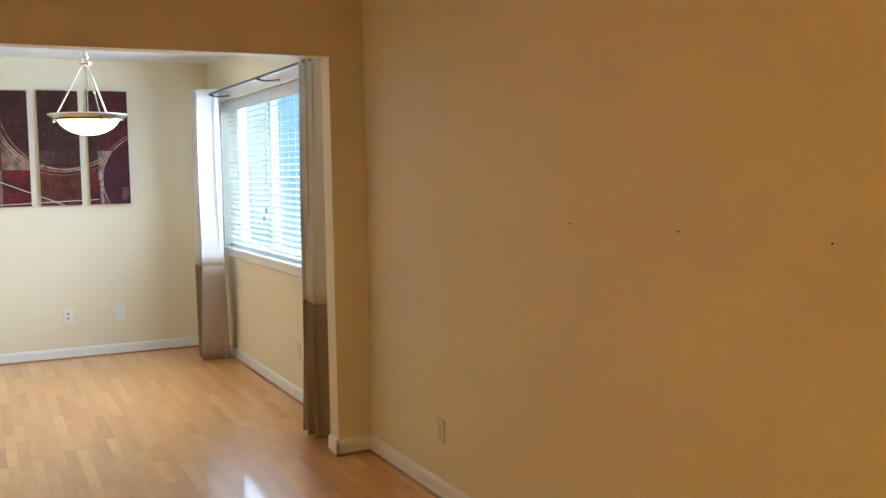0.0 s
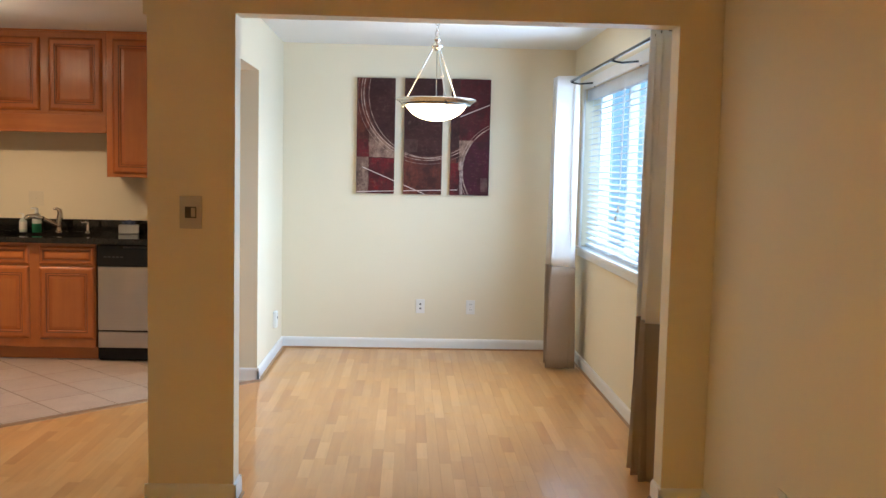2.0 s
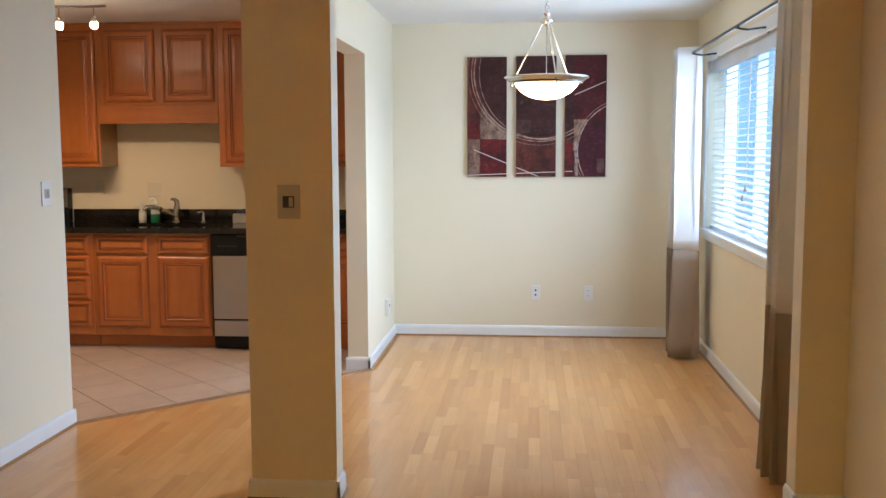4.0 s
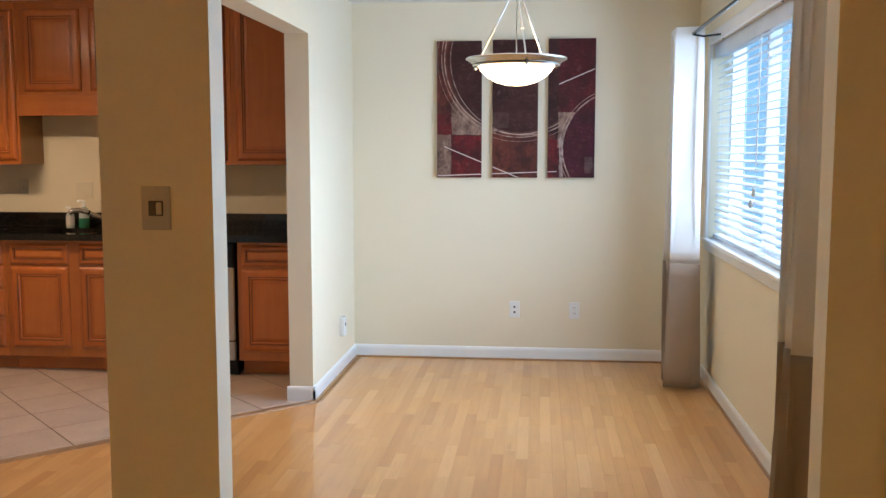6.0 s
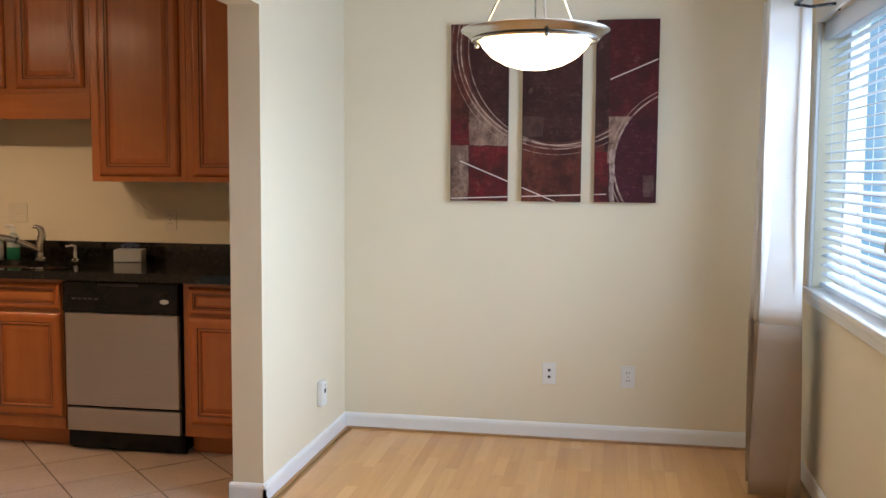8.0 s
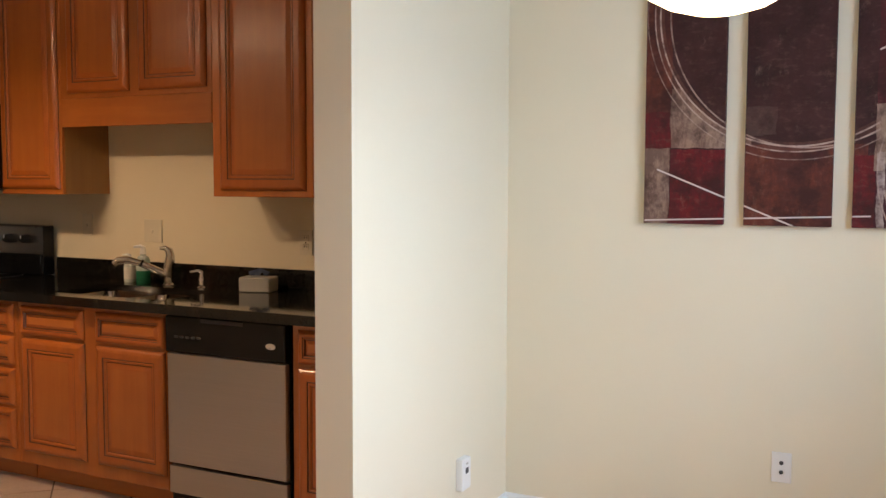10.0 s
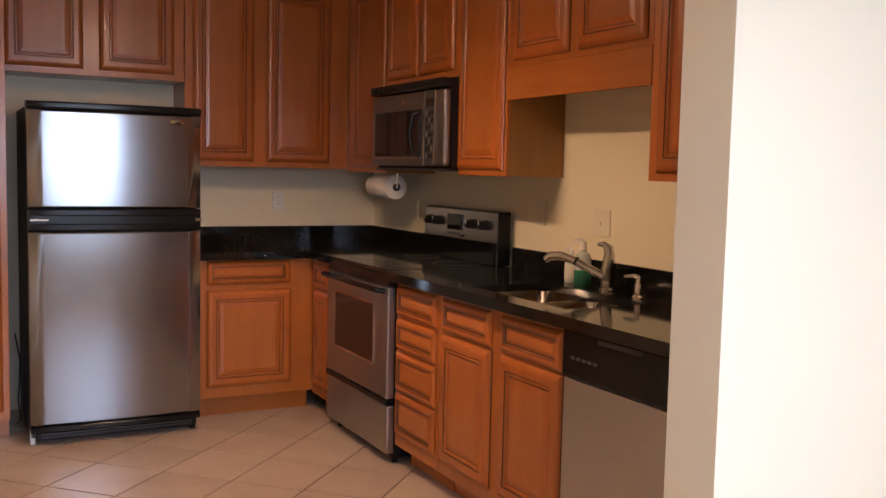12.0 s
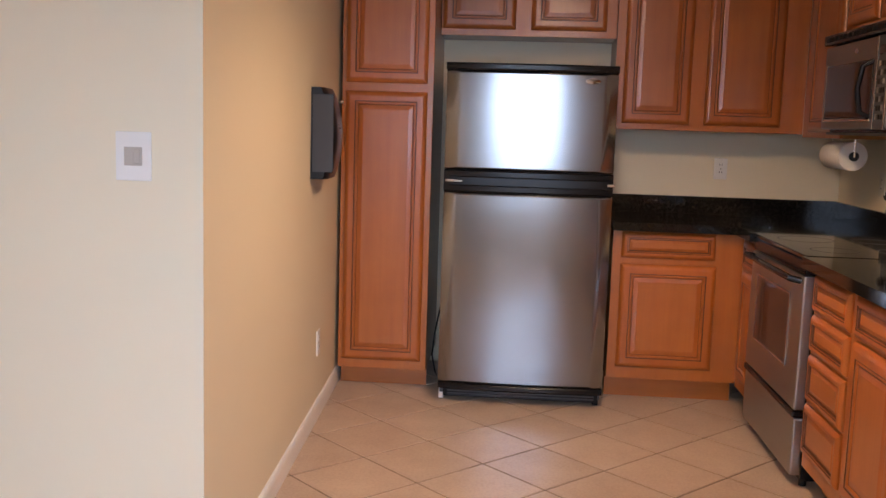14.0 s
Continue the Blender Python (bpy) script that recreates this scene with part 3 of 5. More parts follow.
def canvas_paint(name, off):
    """Blocks, sweeping arcs and thin lines in wine red, brown and cream across three canvases."""
    m, n, l, b = nodes_of(name)
    vec = coords(n, l, offset=(off, 0, 0))
    wob = n.new("ShaderNodeTexNoise")
    wob.inputs["Scale"].default_value, wob.inputs["Detail"].default_value = 14, 4
    l.new(vec, wob.inputs["Vector"])
    wv = n.new("ShaderNodeVectorMath")
    wv.operation = "MULTIPLY_ADD"
    l.new(wob.outputs["Color"], wv.inputs[0])
    wv.inputs[1].default_value, wv.inputs[2].default_value = (0.02, 0.0, 0.02), (-0.01, 0, -0.01)
    ad = n.new("ShaderNodeVectorMath")
    ad.operation = "ADD"
    l.new(vec, ad.inputs[0])
    l.new(wv.outputs[0], ad.inputs[1])
    sep = n.new("ShaderNodeSeparateXYZ")
    l.new(ad.outputs[0], sep.inputs[0])
    clean = n.new("ShaderNodeSeparateXYZ")
    l.new(vec, clean.inputs[0])
    X, Z = sep.outputs["X"], sep.outputs["Z"]

    def rect(x0, x1, z0, z1):
        f = value(n, l, "MULTIPLY", value(n, l, "GREATER_THAN", X, x0), value(n, l, "LESS_THAN", X, x1))
        return value(n, l, "MULTIPLY", f, value(n, l, "MULTIPLY", value(n, l, "GREATER_THAN", Z, z0), value(n, l, "LESS_THAN", Z, z1)))

    def dist(cx, cz, px=None, pz=None):
        dx, dz = value(n, l, "SUBTRACT", px or clean.outputs["X"], cx), value(n, l, "SUBTRACT", pz or clean.outputs["Z"], cz)
        return value(n, l, "SQRT", value(n, l, "ADD", value(n, l, "MULTIPLY", dx, dx), value(n, l, "MULTIPLY", dz, dz)))

    def band(d, r, w):
        return value(n, l, "LESS_THAN", value(n, l, "ABSOLUTE", value(n, l, "SUBTRACT", d, r)), w)

    def line(x0, z0, x1, z1, w):
        k = math.hypot(x1 - x0, z1 - z0)
        a, c = (z1 - z0) / k, -(x1 - x0) / k
        e = value(n, l, "ADD", value(n, l, "MULTIPLY", clean.outputs["X"], a), value(n, l, "MULTIPLY", clean.outputs["Z"], c))
        f = value(n, l, "LESS_THAN", value(n, l, "ABSOLUTE", value(n, l, "SUBTRACT", e, a * x0 + c * z0)), w)
        g = value(n, l, "MULTIPLY", value(n, l, "GREATER_THAN", clean.outputs["X"], min(x0, x1)), value(n, l, "LESS_THAN", clean.outputs["X"], max(x0, x1) + 1e-4))
        return value(n, l, "MULTIPLY", f, g)

    big, mid = fuzz(n, l, vec, 9, 6, 0.65), fuzz(n, l, coords(n, l, (1, 1, 2.2), (off, 0, 0)), 26, 6, 0.7)
    DARK, WINE, PURPLE, TAN, RUST = (0.034, 0.011, 0.010), (0.135, 0.009, 0.012), (0.060, 0.007, 0.018), (0.30, 0.19, 0.14), (0.125, 0.028, 0.016)
    col = ramp(n, l, big, [(0.35, shade(DARK, 0.7)), (0.6, shade(DARK, 1.6))])
    inside = value(n, l, "LESS_THAN", dist(0.56, 0.80, X, Z), 0.505)
    outer = value(n, l, "SUBTRACT", 1.0, inside)
    for r, c, under in (((-1, 0.10, 0.43, 1), RUST, False), ((-1, 0.10, 0.29, 0.43), WINE, False), ((0.10, 0.40, 0.29, 0.52), TAN, True), ((-1, 0.097, -1, 0.29), TAN, False),
                        ((0.10, 0.40, -1, 0.285), WINE, False), ((0.36, 0.80, -1, 0.30), RUST, True), ((0.825, 2, -1, 1), PURPLE, False), ((0.825, 2, 0.43, 1), (0.085, 0.008, 0.012), False), ((0.70, 0.825, -1, 0.26), WINE, False)):
        f = rect(*r)
        if under:
            f = value(n, l, "MULTIPLY", f, outer)
        col = mixed(n, l, f, col, c)
    right = dist(1.235, 0.195)
    f = value(n, l, "MULTIPLY", rect(0.822, 0.95, 0.20, 0.44), value(n, l, "GREATER_THAN", right, 0.385))
    col = mixed(n, l, f, col, TAN)
    col = mixed(n, l, value(n, l, "MULTIPLY", ramp(n, l, mid, [(0.52, (0, 0, 0)), (0.74, (1, 1, 1))]), 0.30), col, (0.25, 0.13, 0.085))
    col = mixed(n, l, value(n, l, "MULTIPLY", ramp(n, l, big, [(0.36, (1, 1, 1)), (0.52, (0, 0, 0))]), 0.75), col, shade(DARK, 0.7))
    wash = fuzz(n, l, coords(n, l, (1.0, 1, 0.45), (off * 1.0 + 3.1, 0, 0)), 15, 7, 0.75)
    col = mixed(n, l, value(n, l, "MULTIPLY", ramp(n, l, wash, [(0.46, (1, 1, 1)), (0.58, (0, 0, 0))]), 0.55), col, (0.045, 0.012, 0.012))
    col = mixed(n, l, value(n, l, "MULTIPLY", ramp(n, l, wash, [(0.60, (0, 0, 0)), (0.72, (1, 1, 1))]), 0.35), col, (0.26, 0.16, 0.11))
    circ, inner = dist(0.56, 0.80), dist(0.60, 0.795)
    left_of = value(n, l, "LESS_THAN", clean.outputs["X"], 0.838)
    worn = ramp(n, l, fuzz(n, l, coords(n, l, (1, 1, 1), (off + 5.0, 0, 0)), 22, 4, 0.7), [(0.36, (0.25,) * 3), (0.58, (1, 1, 1))])
    for d, r, w, k, half in ((circ, 0.509, 0.017, 0.30, True), (circ, 0.507, 0.0032, 0.85, True), (circ, 0.527, 0.0026, 0.75, True), (inner, 0.507, 0.0030, 0.60, True), (circ, 0.556, 0.0022, 0.45, True), (right, 0.383, 0.0042, 0.90, False), (right, 0.404, 0.0026, 0.65, False)):
        f = value(n, l, "MULTIPLY", value(n, l, "MULTIPLY", band(d, r, w), k), worn)
        col = mixed(n, l, value(n, l, "MULTIPLY", f, left_of) if half else f, col, (0.50, 0.36, 0.30) if w < 0.01 else (0.20, 0.085, 0.055))
    for x0, z0, x1, z1, w in ((0.05, 0.21, 0.556, 0.0, 0.003), (0.005, 0.012, 0.815, 0.042, 0.0028), (0.827, 0.627, 1.063, 0.727, 0.0032)):
        col = mixed(n, l, line(x0, z0, x1, z1, w), col, (0.62, 0.52, 0.48))
    col = mixed(n, l, value(n, l, "MULTIPLY", value(n, l, "MULTIPLY", rect(0.832, 0.856, -1, 0.27), worn), 0.8), col, (0.46, 0.36, 0.32))
    col = mixed(n, l, value(n, l, "MULTIPLY", value(n, l, "MULTIPLY", rect(1.0, 1.055, 0.03, 0.14), worn), 0.3), col, (0.26, 0.19, 0.17))
    col = mixed(n, l, value(n, l, "MULTIPLY", value(n, l, "MULTIPLY", rect(0.37, 0.49, 0.335, 0.44), worn), 0.16), col, (0.22, 0.15, 0.11))
    l.new(col, b.inputs["Base Color"])
    b.inputs["Roughness"].default_value = 0.65
    b.inputs["Specular IOR Level"].default_value = 0.25
    bump(n, l, b, mid, 0.25, 0.002)
    return m


for x0, x1, z1 in ((0.320, 0.625, 2.187), (0.698, 1.006, 2.192), (1.073, 1.388, 2.195)):
    art = thing("canvas_painting", "unframed canvas with wine red blocks and cream arcs on the wall", "painting", pose(x0, BACK, 1.267), "triptych on the dining wall")
    w, h = x1 - x0, z1 - 1.267
    part("canvas", box(B(), 0, w, -0.032, -0.006, 0, h, 0.003, segments=2), canvas_paint("abstract_paint", x0 - 0.320), art)
    part("stretcher", box(B(), 0.012, w - 0.012, -0.006, -0.0005, 0.012, h - 0.012), SIDE, art)

# ---- switches and outlets ----


def plate(name, label, m, w=0.072, h=0.116, mat=None, kind="duplex", group="wall outlets"):
    """A wall plate; local x along the wall, z up, the room towards -y."""
    mat = mat or WHITEPL
    o = thing(name, label, "light switch" if kind == "rocker" else "outlet", m, group)
    part("plate", box(B(), -w / 2, w / 2, -0.0065, 0, -h / 2, h / 2, 0.0028, segments=2), mat, o)
    if kind == "duplex":
        for z in (-0.021, 0.021):
            part("socket", box(box(box(B(), -0.016, 0.016, -0.0082, -0.006, z - 0.014, z + 0.014, 0.002), -0.008, -0.005, -0.0087, -0.0078, z - 0.002, z + 0.007, mi=1), 0.005, 0.008, -0.0087, -0.0078, z - 0.002, z + 0.007, mi=1), [mat, DARKGREY], o)
        part("screw", rod(B(), (0, -0.006, 0), (0, -0.008, 0), 0.003, sides=8), NICKEL, o)
    elif kind == "cable":
        for z in (-0.018, 0.018):
            part("jack", rod(rod(B(), (0, -0.006, z), (0, -0.009, z), 0.008, sides=12), (0, -0.009, z), (0, -0.014, z), 0.0045, sides=10), DARKGREY, o)
    elif kind == "rocker":
        part("rocker", box(B(), -0.024, 0.024, -0.0085, -0.006, -0.024, 0.024, 0.0015), DARKGREY if mat is GREYPL else GREYPL, o)
        part("toggle", box(B(), 0.002, 0.020, -0.0115, -0.008, -0.019, 0.019, 0.002), GREYPL, o)
    elif kind == "toggle":
        part("toggle", box(B(), -0.005, 0.005, -0.016, -0.006, -0.010, 0.006, 0.002), mat, o)
    return o


plate("cable_outlet", "small white cable jack plate low on the dining wall", pose(0.857, BACK, 0.354), kind="cable")
plate("wall_outlet", "white duplex outlet low on the dining wall", pose(1.268, BACK, 0.352))
plate("wall_outlet", "almond duplex outlet under the dining window", pose(EAST, 1.29, 0.335, 0, 0, -90), mat=ALMOND)
plate("wall_outlet", "almond duplex outlet low on the living room wall", pose(EAST, -0.806, 0.315, 0, 0, -90), mat=ALMOND)
plate("light_switch", "grey switch plate with a dark rocker on the pillar", pose(-0.175, FRONT0, 1.262), 0.094, 0.138, GREYPL, "rocker", "light switches")
plate("light_switch", "white switch plate with a grey rocker on the hall wall", pose(HALL, 0.868, 1.258, 0, 0, 90), 0.094, 0.126, WHITEPL, "rocker", "light switches")
plate("wall_outlet", "white duplex outlet over the kitchen counter beside the refrigerator", pose(WEST, 2.984, 1.168, 0, 0, 90))
plate("wall_outlet", "cream double switch plate on the wall above the sink", pose(-2.20, KBACK, 1.17), 0.118, 0.116, ALMOND, "toggle")
plate("wall_outlet", "cream duplex outlet above the counter near the dishwasher", pose(-1.26, KBACK, 1.14), mat=ALMOND)
plate("wall_outlet", "cream switch plate between range and sink", pose(-2.66, KBACK, 1.19), mat=ALMOND, kind="toggle")
plate("wall_outlet", "cream duplex outlet behind the paper towel roll", pose(-4.0, KBACK, 1.14), mat=ALMOND)
plate("wall_outlet", "white duplex outlet low on the kitchen side wall", pose(-3.464, 0.9785, 0.355, 0, 0, 182.3), mat=WHITEPL)
box_w = thing("plug_in_device", "white plug-in sensor box low on the side wall", "wall device", pose(SPLIT_X1, 3.225, 0.30, 0, 0, 90))
part("case", box(B(), -0.038, 0.038, -0.030, 0, -0.062, 0.062, 0.006, segments=2), WHITEPL, box_w)
part("display", box(B(), -0.012, 0.014, -0.0315, -0.029, 0.002, 0.024, 0.001), DARKGREY, box_w, "dark small display")
part("button", box(B(), -0.005, 0.011, -0.0315, -0.029, 0.036, 0.044, 0.001), GREYPL, box_w)
vent = thing("air_vent", "white louvred air register high on the hall wall", "air vent", pose(HALL, 0.55, 2.285, 0, 0, 90))
part("frame", box(box(box(box(B(), -0.20, 0.20, -0.008, 0, 0.055, 0.078, 0.002), -0.20, 0.20, -0.008, 0, -0.078, -0.055, 0.002), -0.20, -0.178, -0.008, 0, -0.055, 0.055, 0.002), 0.178, 0.20, -0.008, 0, -0.055, 0.055, 0.002), WHITEPL, vent)
for k in range(9):
    part("louvre", box(B(), -0.178, 0.178, -0.0055, -0.004, -0.008, 0.008), WHITEPL, vent, m=pose(0, 0, -0.046 + 0.0115 * k, 35, 0, 0))
for k, y in enumerate((-1.86, -2.43, -2.99)):
    nail = thing("wall_nail", "small dark nail in the living room wall", "nail", pose(EAST, y, 1.312), "row of nails")
    part("head", lathe(B(), [(0, 0), (0.0024, 0.0005), (0.0029, 0.002), (0, 0.003)], 10), BLACK, nail, m=pose(-0.004, 0, 0, 0, -90, 0))
    part("shank", rod(B(), (0.002, 0, 0), (-0.006, 0, 0.001), 0.0014, sides=6), BLACK, nail)

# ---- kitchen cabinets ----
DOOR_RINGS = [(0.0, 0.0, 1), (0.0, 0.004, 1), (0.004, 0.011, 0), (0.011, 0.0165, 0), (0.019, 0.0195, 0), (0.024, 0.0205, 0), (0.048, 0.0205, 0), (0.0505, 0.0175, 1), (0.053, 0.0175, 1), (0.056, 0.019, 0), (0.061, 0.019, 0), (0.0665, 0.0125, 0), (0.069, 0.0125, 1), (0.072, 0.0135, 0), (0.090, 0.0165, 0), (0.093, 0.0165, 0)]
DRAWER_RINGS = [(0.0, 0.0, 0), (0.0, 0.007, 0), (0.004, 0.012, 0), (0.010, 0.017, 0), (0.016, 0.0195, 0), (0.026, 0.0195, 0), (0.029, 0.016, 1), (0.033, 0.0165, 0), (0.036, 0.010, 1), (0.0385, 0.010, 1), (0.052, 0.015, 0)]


def front_mesh(name, w, h, rings, mats):
    """A raised-panel front: rings of insets and depths from the edge to the centre panel; the front is towards -y."""
    bm, loops = B(), []
    for inset, d, mi in rings:
        i = min(inset, w / 2 - 0.004, h / 2 - 0.004)
        loops.append(([bm.verts.new((x, -d, z)) for x, z in ((i, i), (w - i, i), (w - i, h - i), (i, h - i))], mi))
    for (a, _), (b, mi) in zip(loops, loops[1:]):
        for k in range(4):
            j = (k + 1) % 4
            bm.faces.new((a[k], a[j], b[j], b[k])).material_index = mi
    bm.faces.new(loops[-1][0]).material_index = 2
    bm.faces.new(loops[0][0][::-1])
    return to_mesh(name, bm, mats)


def cabinet(label, m, w, z0, z1, depth, fronts, toe=0.0, group="kitchen base cabinets", mullions=(), side_mat=None):
    """A cabinet unit; local x along its front, y into the wall, z from the floor. fronts: (kind, x0, x1, z0, z1)."""
    c = thing("cabinet", label, "cabinet", m, group)
    for nm, b in (("side_panel", (0, 0.016, 0.018, depth, z0, z1)), ("side_panel", (w - 0.016, w, 0.018, depth, z0, z1)), ("back_panel", (0.016, w - 0.016, depth - 0.012, depth, z0, z1)), ("bottom_panel", (0.016, w - 0.016, 0.018, depth - 0.012, z0, z0 + 0.016))):
        part(nm, box(B(), *b), side_mat or SIDE, c, "lighter maple carcass panel")
    part("face_frame", box(B(), 0, w, 0, 0.0175, z0, z1, 0.0015), WOOD, c)
    if toe:
        part("toe_board", box(B(), 0.002, w - 0.002, 0.085, 0.10, 0.004, z0 - 0.001), WOOD_H, c)
    for kind, x0, x1, a, b in fronts:
        if kind == "door":
            part("door", front_mesh("door", x1 - x0, b - a, DOOR_RINGS, [WOOD_F, GROOVE, WOOD]), None, c, m=pose(x0, -0.0005, a))
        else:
            part("drawer_front", front_mesh("drawer_front", x1 - x0, b - a, DRAWER_RINGS, [WOOD_F, GROOVE, WOOD_H]), None, c, m=pose(x0, -0.0005, a))
    return c


FY = 2.995        # face frames of the sink run
N = lambda x: pose(x, FY, 0)  # noqa: E731
cabinet("stained maple base cabinet with one narrow door beside the range", N(-3.999), 0.319, 0.105, 0.872, 0.63, [("drawer", 0.044, 0.289, 0.715, 0.85), ("door", 0.044, 0.289, 0.165, 0.70)], 0.1)
cabinet("stained maple base cabinet with four drawers beside the range", N(-2.872), 0.43, 0.105, 0.872, 0.63, [("drawer", 0.02, 0.408, 0.715, 0.85), ("drawer", 0.02, 0.408, 0.562, 0.70), ("drawer", 0.02, 0.408, 0.372, 0.547), ("drawer", 0.02, 0.408, 0.165, 0.357)], 0.1)
cabinet("stained maple double door base cabinet under the sink", N(-2.44), 0.905, 0.105, 0.872, 0.63, [("drawer", 0.03, 0.428, 0.715, 0.85), ("drawer", 0.502, 0.898, 0.715, 0.85), ("door", 0.03, 0.428, 0.165, 0.70), ("door", 0.502, 0.898, 0.165, 0.70)], 0.1)
cabinet("stained maple base cabinet between dishwasher and wall", N(-0.888), 0.478, 0.105, 0.872, 0.63, [("drawer", 0.03, 0.445, 0.715, 0.85), ("door", 0.03, 0.445, 0.165, 0.70)], 0.1)
cabinet("stained maple corner base cabinet beside the refrigerator", pose(-4.0, 2.352, 0, 0, 0, 90), 0.642, 0.118, 0.872, 0.615, [("drawer", 0.043, 0.503, 0.736, 0.866), ("door", 0.043, 0.514, 0.178, 0.706)], 0.1)

UY = 3.327
U = lambda x: pose(x, UY, 0)  # noqa: E731
UD = KBACK - UY - 0.001
UP = "kitchen wall cabinets"
cabinet("stained maple wall cabinet in the corner beside the microwave", U(-4.329), 0.565, 1.356, 2.437, UD, [("door", 0.115, 0.545, 1.383, 2.392)], group=UP)
cabinet("short stained maple cabinet over the microwave", U(-3.763), 0.826, 1.822, 2.437, UD, [("door", 0.022, 0.385, 1.853, 2.392), ("door", 0.42, 0.783, 1.853, 2.392)], group=UP)
cabinet("tall stained maple wall cabinet beside the microwave", U(-2.936), 0.438, 1.356, 2.437, UD, [("door", 0.015, 0.421, 1.382, 2.392)], group=UP)
sink_cab = cabinet("short stained maple wall cabinet with a valance above the sink", U(-2.497), 0.943, 1.822, 2.437, UD, [("door", 0.05, 0.452, 1.847, 2.392), ("door", 0.515, 0.916, 1.847, 2.392)], group=UP)
part("valance", box(B(), 0.001, 0.942, -0.003, 0.015, 1.685, 1.8215, 0.002), WOOD_H, sink_cab, "plain valance board")
cabinet("stained maple wall cabinet above the dishwasher", U(-1.553), 0.537, 1.356, 2.437, UD, [("door", 0.046, 0.505, 1.384, 2.392)], group=UP)
cabinet("stained maple wall cabinet in the corner by the opening", U(-1.015), 0.605, 1.356, 2.437, UD, [("door", 0.033, 0.575, 1.384, 2.392)], group=UP)
cabinet("tall stained maple wall cabinet pair beside the refrigerator", pose(-4.33, 2.352, 0, 0, 0, 90), 0.974, 1.37, 2.437, 0.288, [("door", 0.045, 0.392, 1.402, 2.392), ("door", 0.466, 0.854, 1.402, 2.392)], group=UP)
cabinet("short stained maple cabinet pair over the refrigerator", pose(-4.33, 1.436, 0, 0, 0, 90), 0.913, 1.832, 2.437, 0.288, [("door", 0.008, 0.388, 1.866, 2.392), ("door", 0.468, 0.859, 1.866, 2.392)], group=UP)
cabinet("tall stained maple pantry cabinet beside the refrigerator", pose(-4.0, 0.975, 0, 0, 0, 90), 0.457, 0.105, 2.437, 0.618, [("door", 0.020, 0.428, 0.15, 1.518), ("door", 0.020, 0.428, 1.56, 2.392)], 0.1, "tall cabinets")
for x0, w, m in ((0, 3.92, pose(-4.33, UY, 2.4375)), (0, 1.88, pose(-4.33, 1.436, 2.4375, 0, 0, 90))):
    crown = thing("crown_strip", "thin stained maple strip closing the cabinets to the ceiling", "cabinet trim", m)
    part("strip", box(B(), x0, w, -0.014, 0.02, 0, 0.0122, 0.002), WOOD_H, crown)

# ---- worktop, sink and taps ----
SX0, SX1, SY0, SY1 = -2.27, -1.60, 3.035, 3.405
top = thing("worktop", "polished black granite worktop with a low backsplash", "worktop", pose(0, 0, 0.8735))
CF = 2.938
bm = B()
for b in ((WEST + 0.001, -3.945, 2.345, KBACK - 0.001), (-3.945, -3.678, CF, KBACK - 0.001), (-2.88, SX0, CF, KBACK - 0.001), (SX1, SPLIT_X0 - 0.001, CF, KBACK - 0.001), (SX0, SX1, CF, SY0), (SX0, SX1, SY1, KBACK - 0.001)):
    box(bm, *b, 0, 0.0415)
bmesh.ops.remove_doubles(bm, verts=bm.verts, dist=0.0004)
part("slab", bm, GRANITE, top)
for b in ((WEST + 0.022, -3.678, KBACK - 0.021, KBACK - 0.001), (-2.88, SPLIT_X0 - 0.002, KBACK - 0.021, KBACK - 0.001), (WEST + 0.001, WEST + 0.021, 2.345, KBACK - 0.001)):
    part("backsplash", box(B(), *b, 0.042, 0.138, 0.002), GRANITE, top)
sink = thing("sink", "undermounted stainless steel double bowl sink", "sink", pose(0, 0, 0.8735))
for x0, x1, dep in ((SX0 + 0.002, -1.955, 0.19), (-1.935, SX1 - 0.002, 0.16)):
    bm = B()
    box(bm, x0, x1, SY0 + 0.002, SY1 - 0.002, -dep, 0.012)
    bmesh.ops.delete(bm, geom=[f for f in bm.faces if f.normal.z > 0.9], context="FACES_ONLY")
    bmesh.ops.bevel(bm, geom=[e for e in bm.edges if not e.is_boundary], offset=0.045, segments=4, affect="EDGES")
    p = part("bowl", bm, NICKEL, sink, smooth=True)
    so = p.modifiers.new("sheet", "SOLIDIFY")
    so.thickness, so.offset = 0.0015, -1
    part("drain", lathe(B(), [(0, 0.002), (0.03, 0.003), (0.042, 0.004), (0.044, 0.001), (0, 0.0005)], 20, ((x0 + x1) / 2, 3.24, -dep)), CHROME, sink, smooth=True)
part("divider", box(B(), -1.955, -1.935, SY0 + 0.004, SY1 - 0.004, -0.06, 0.008, 0.004), NICKEL, sink)

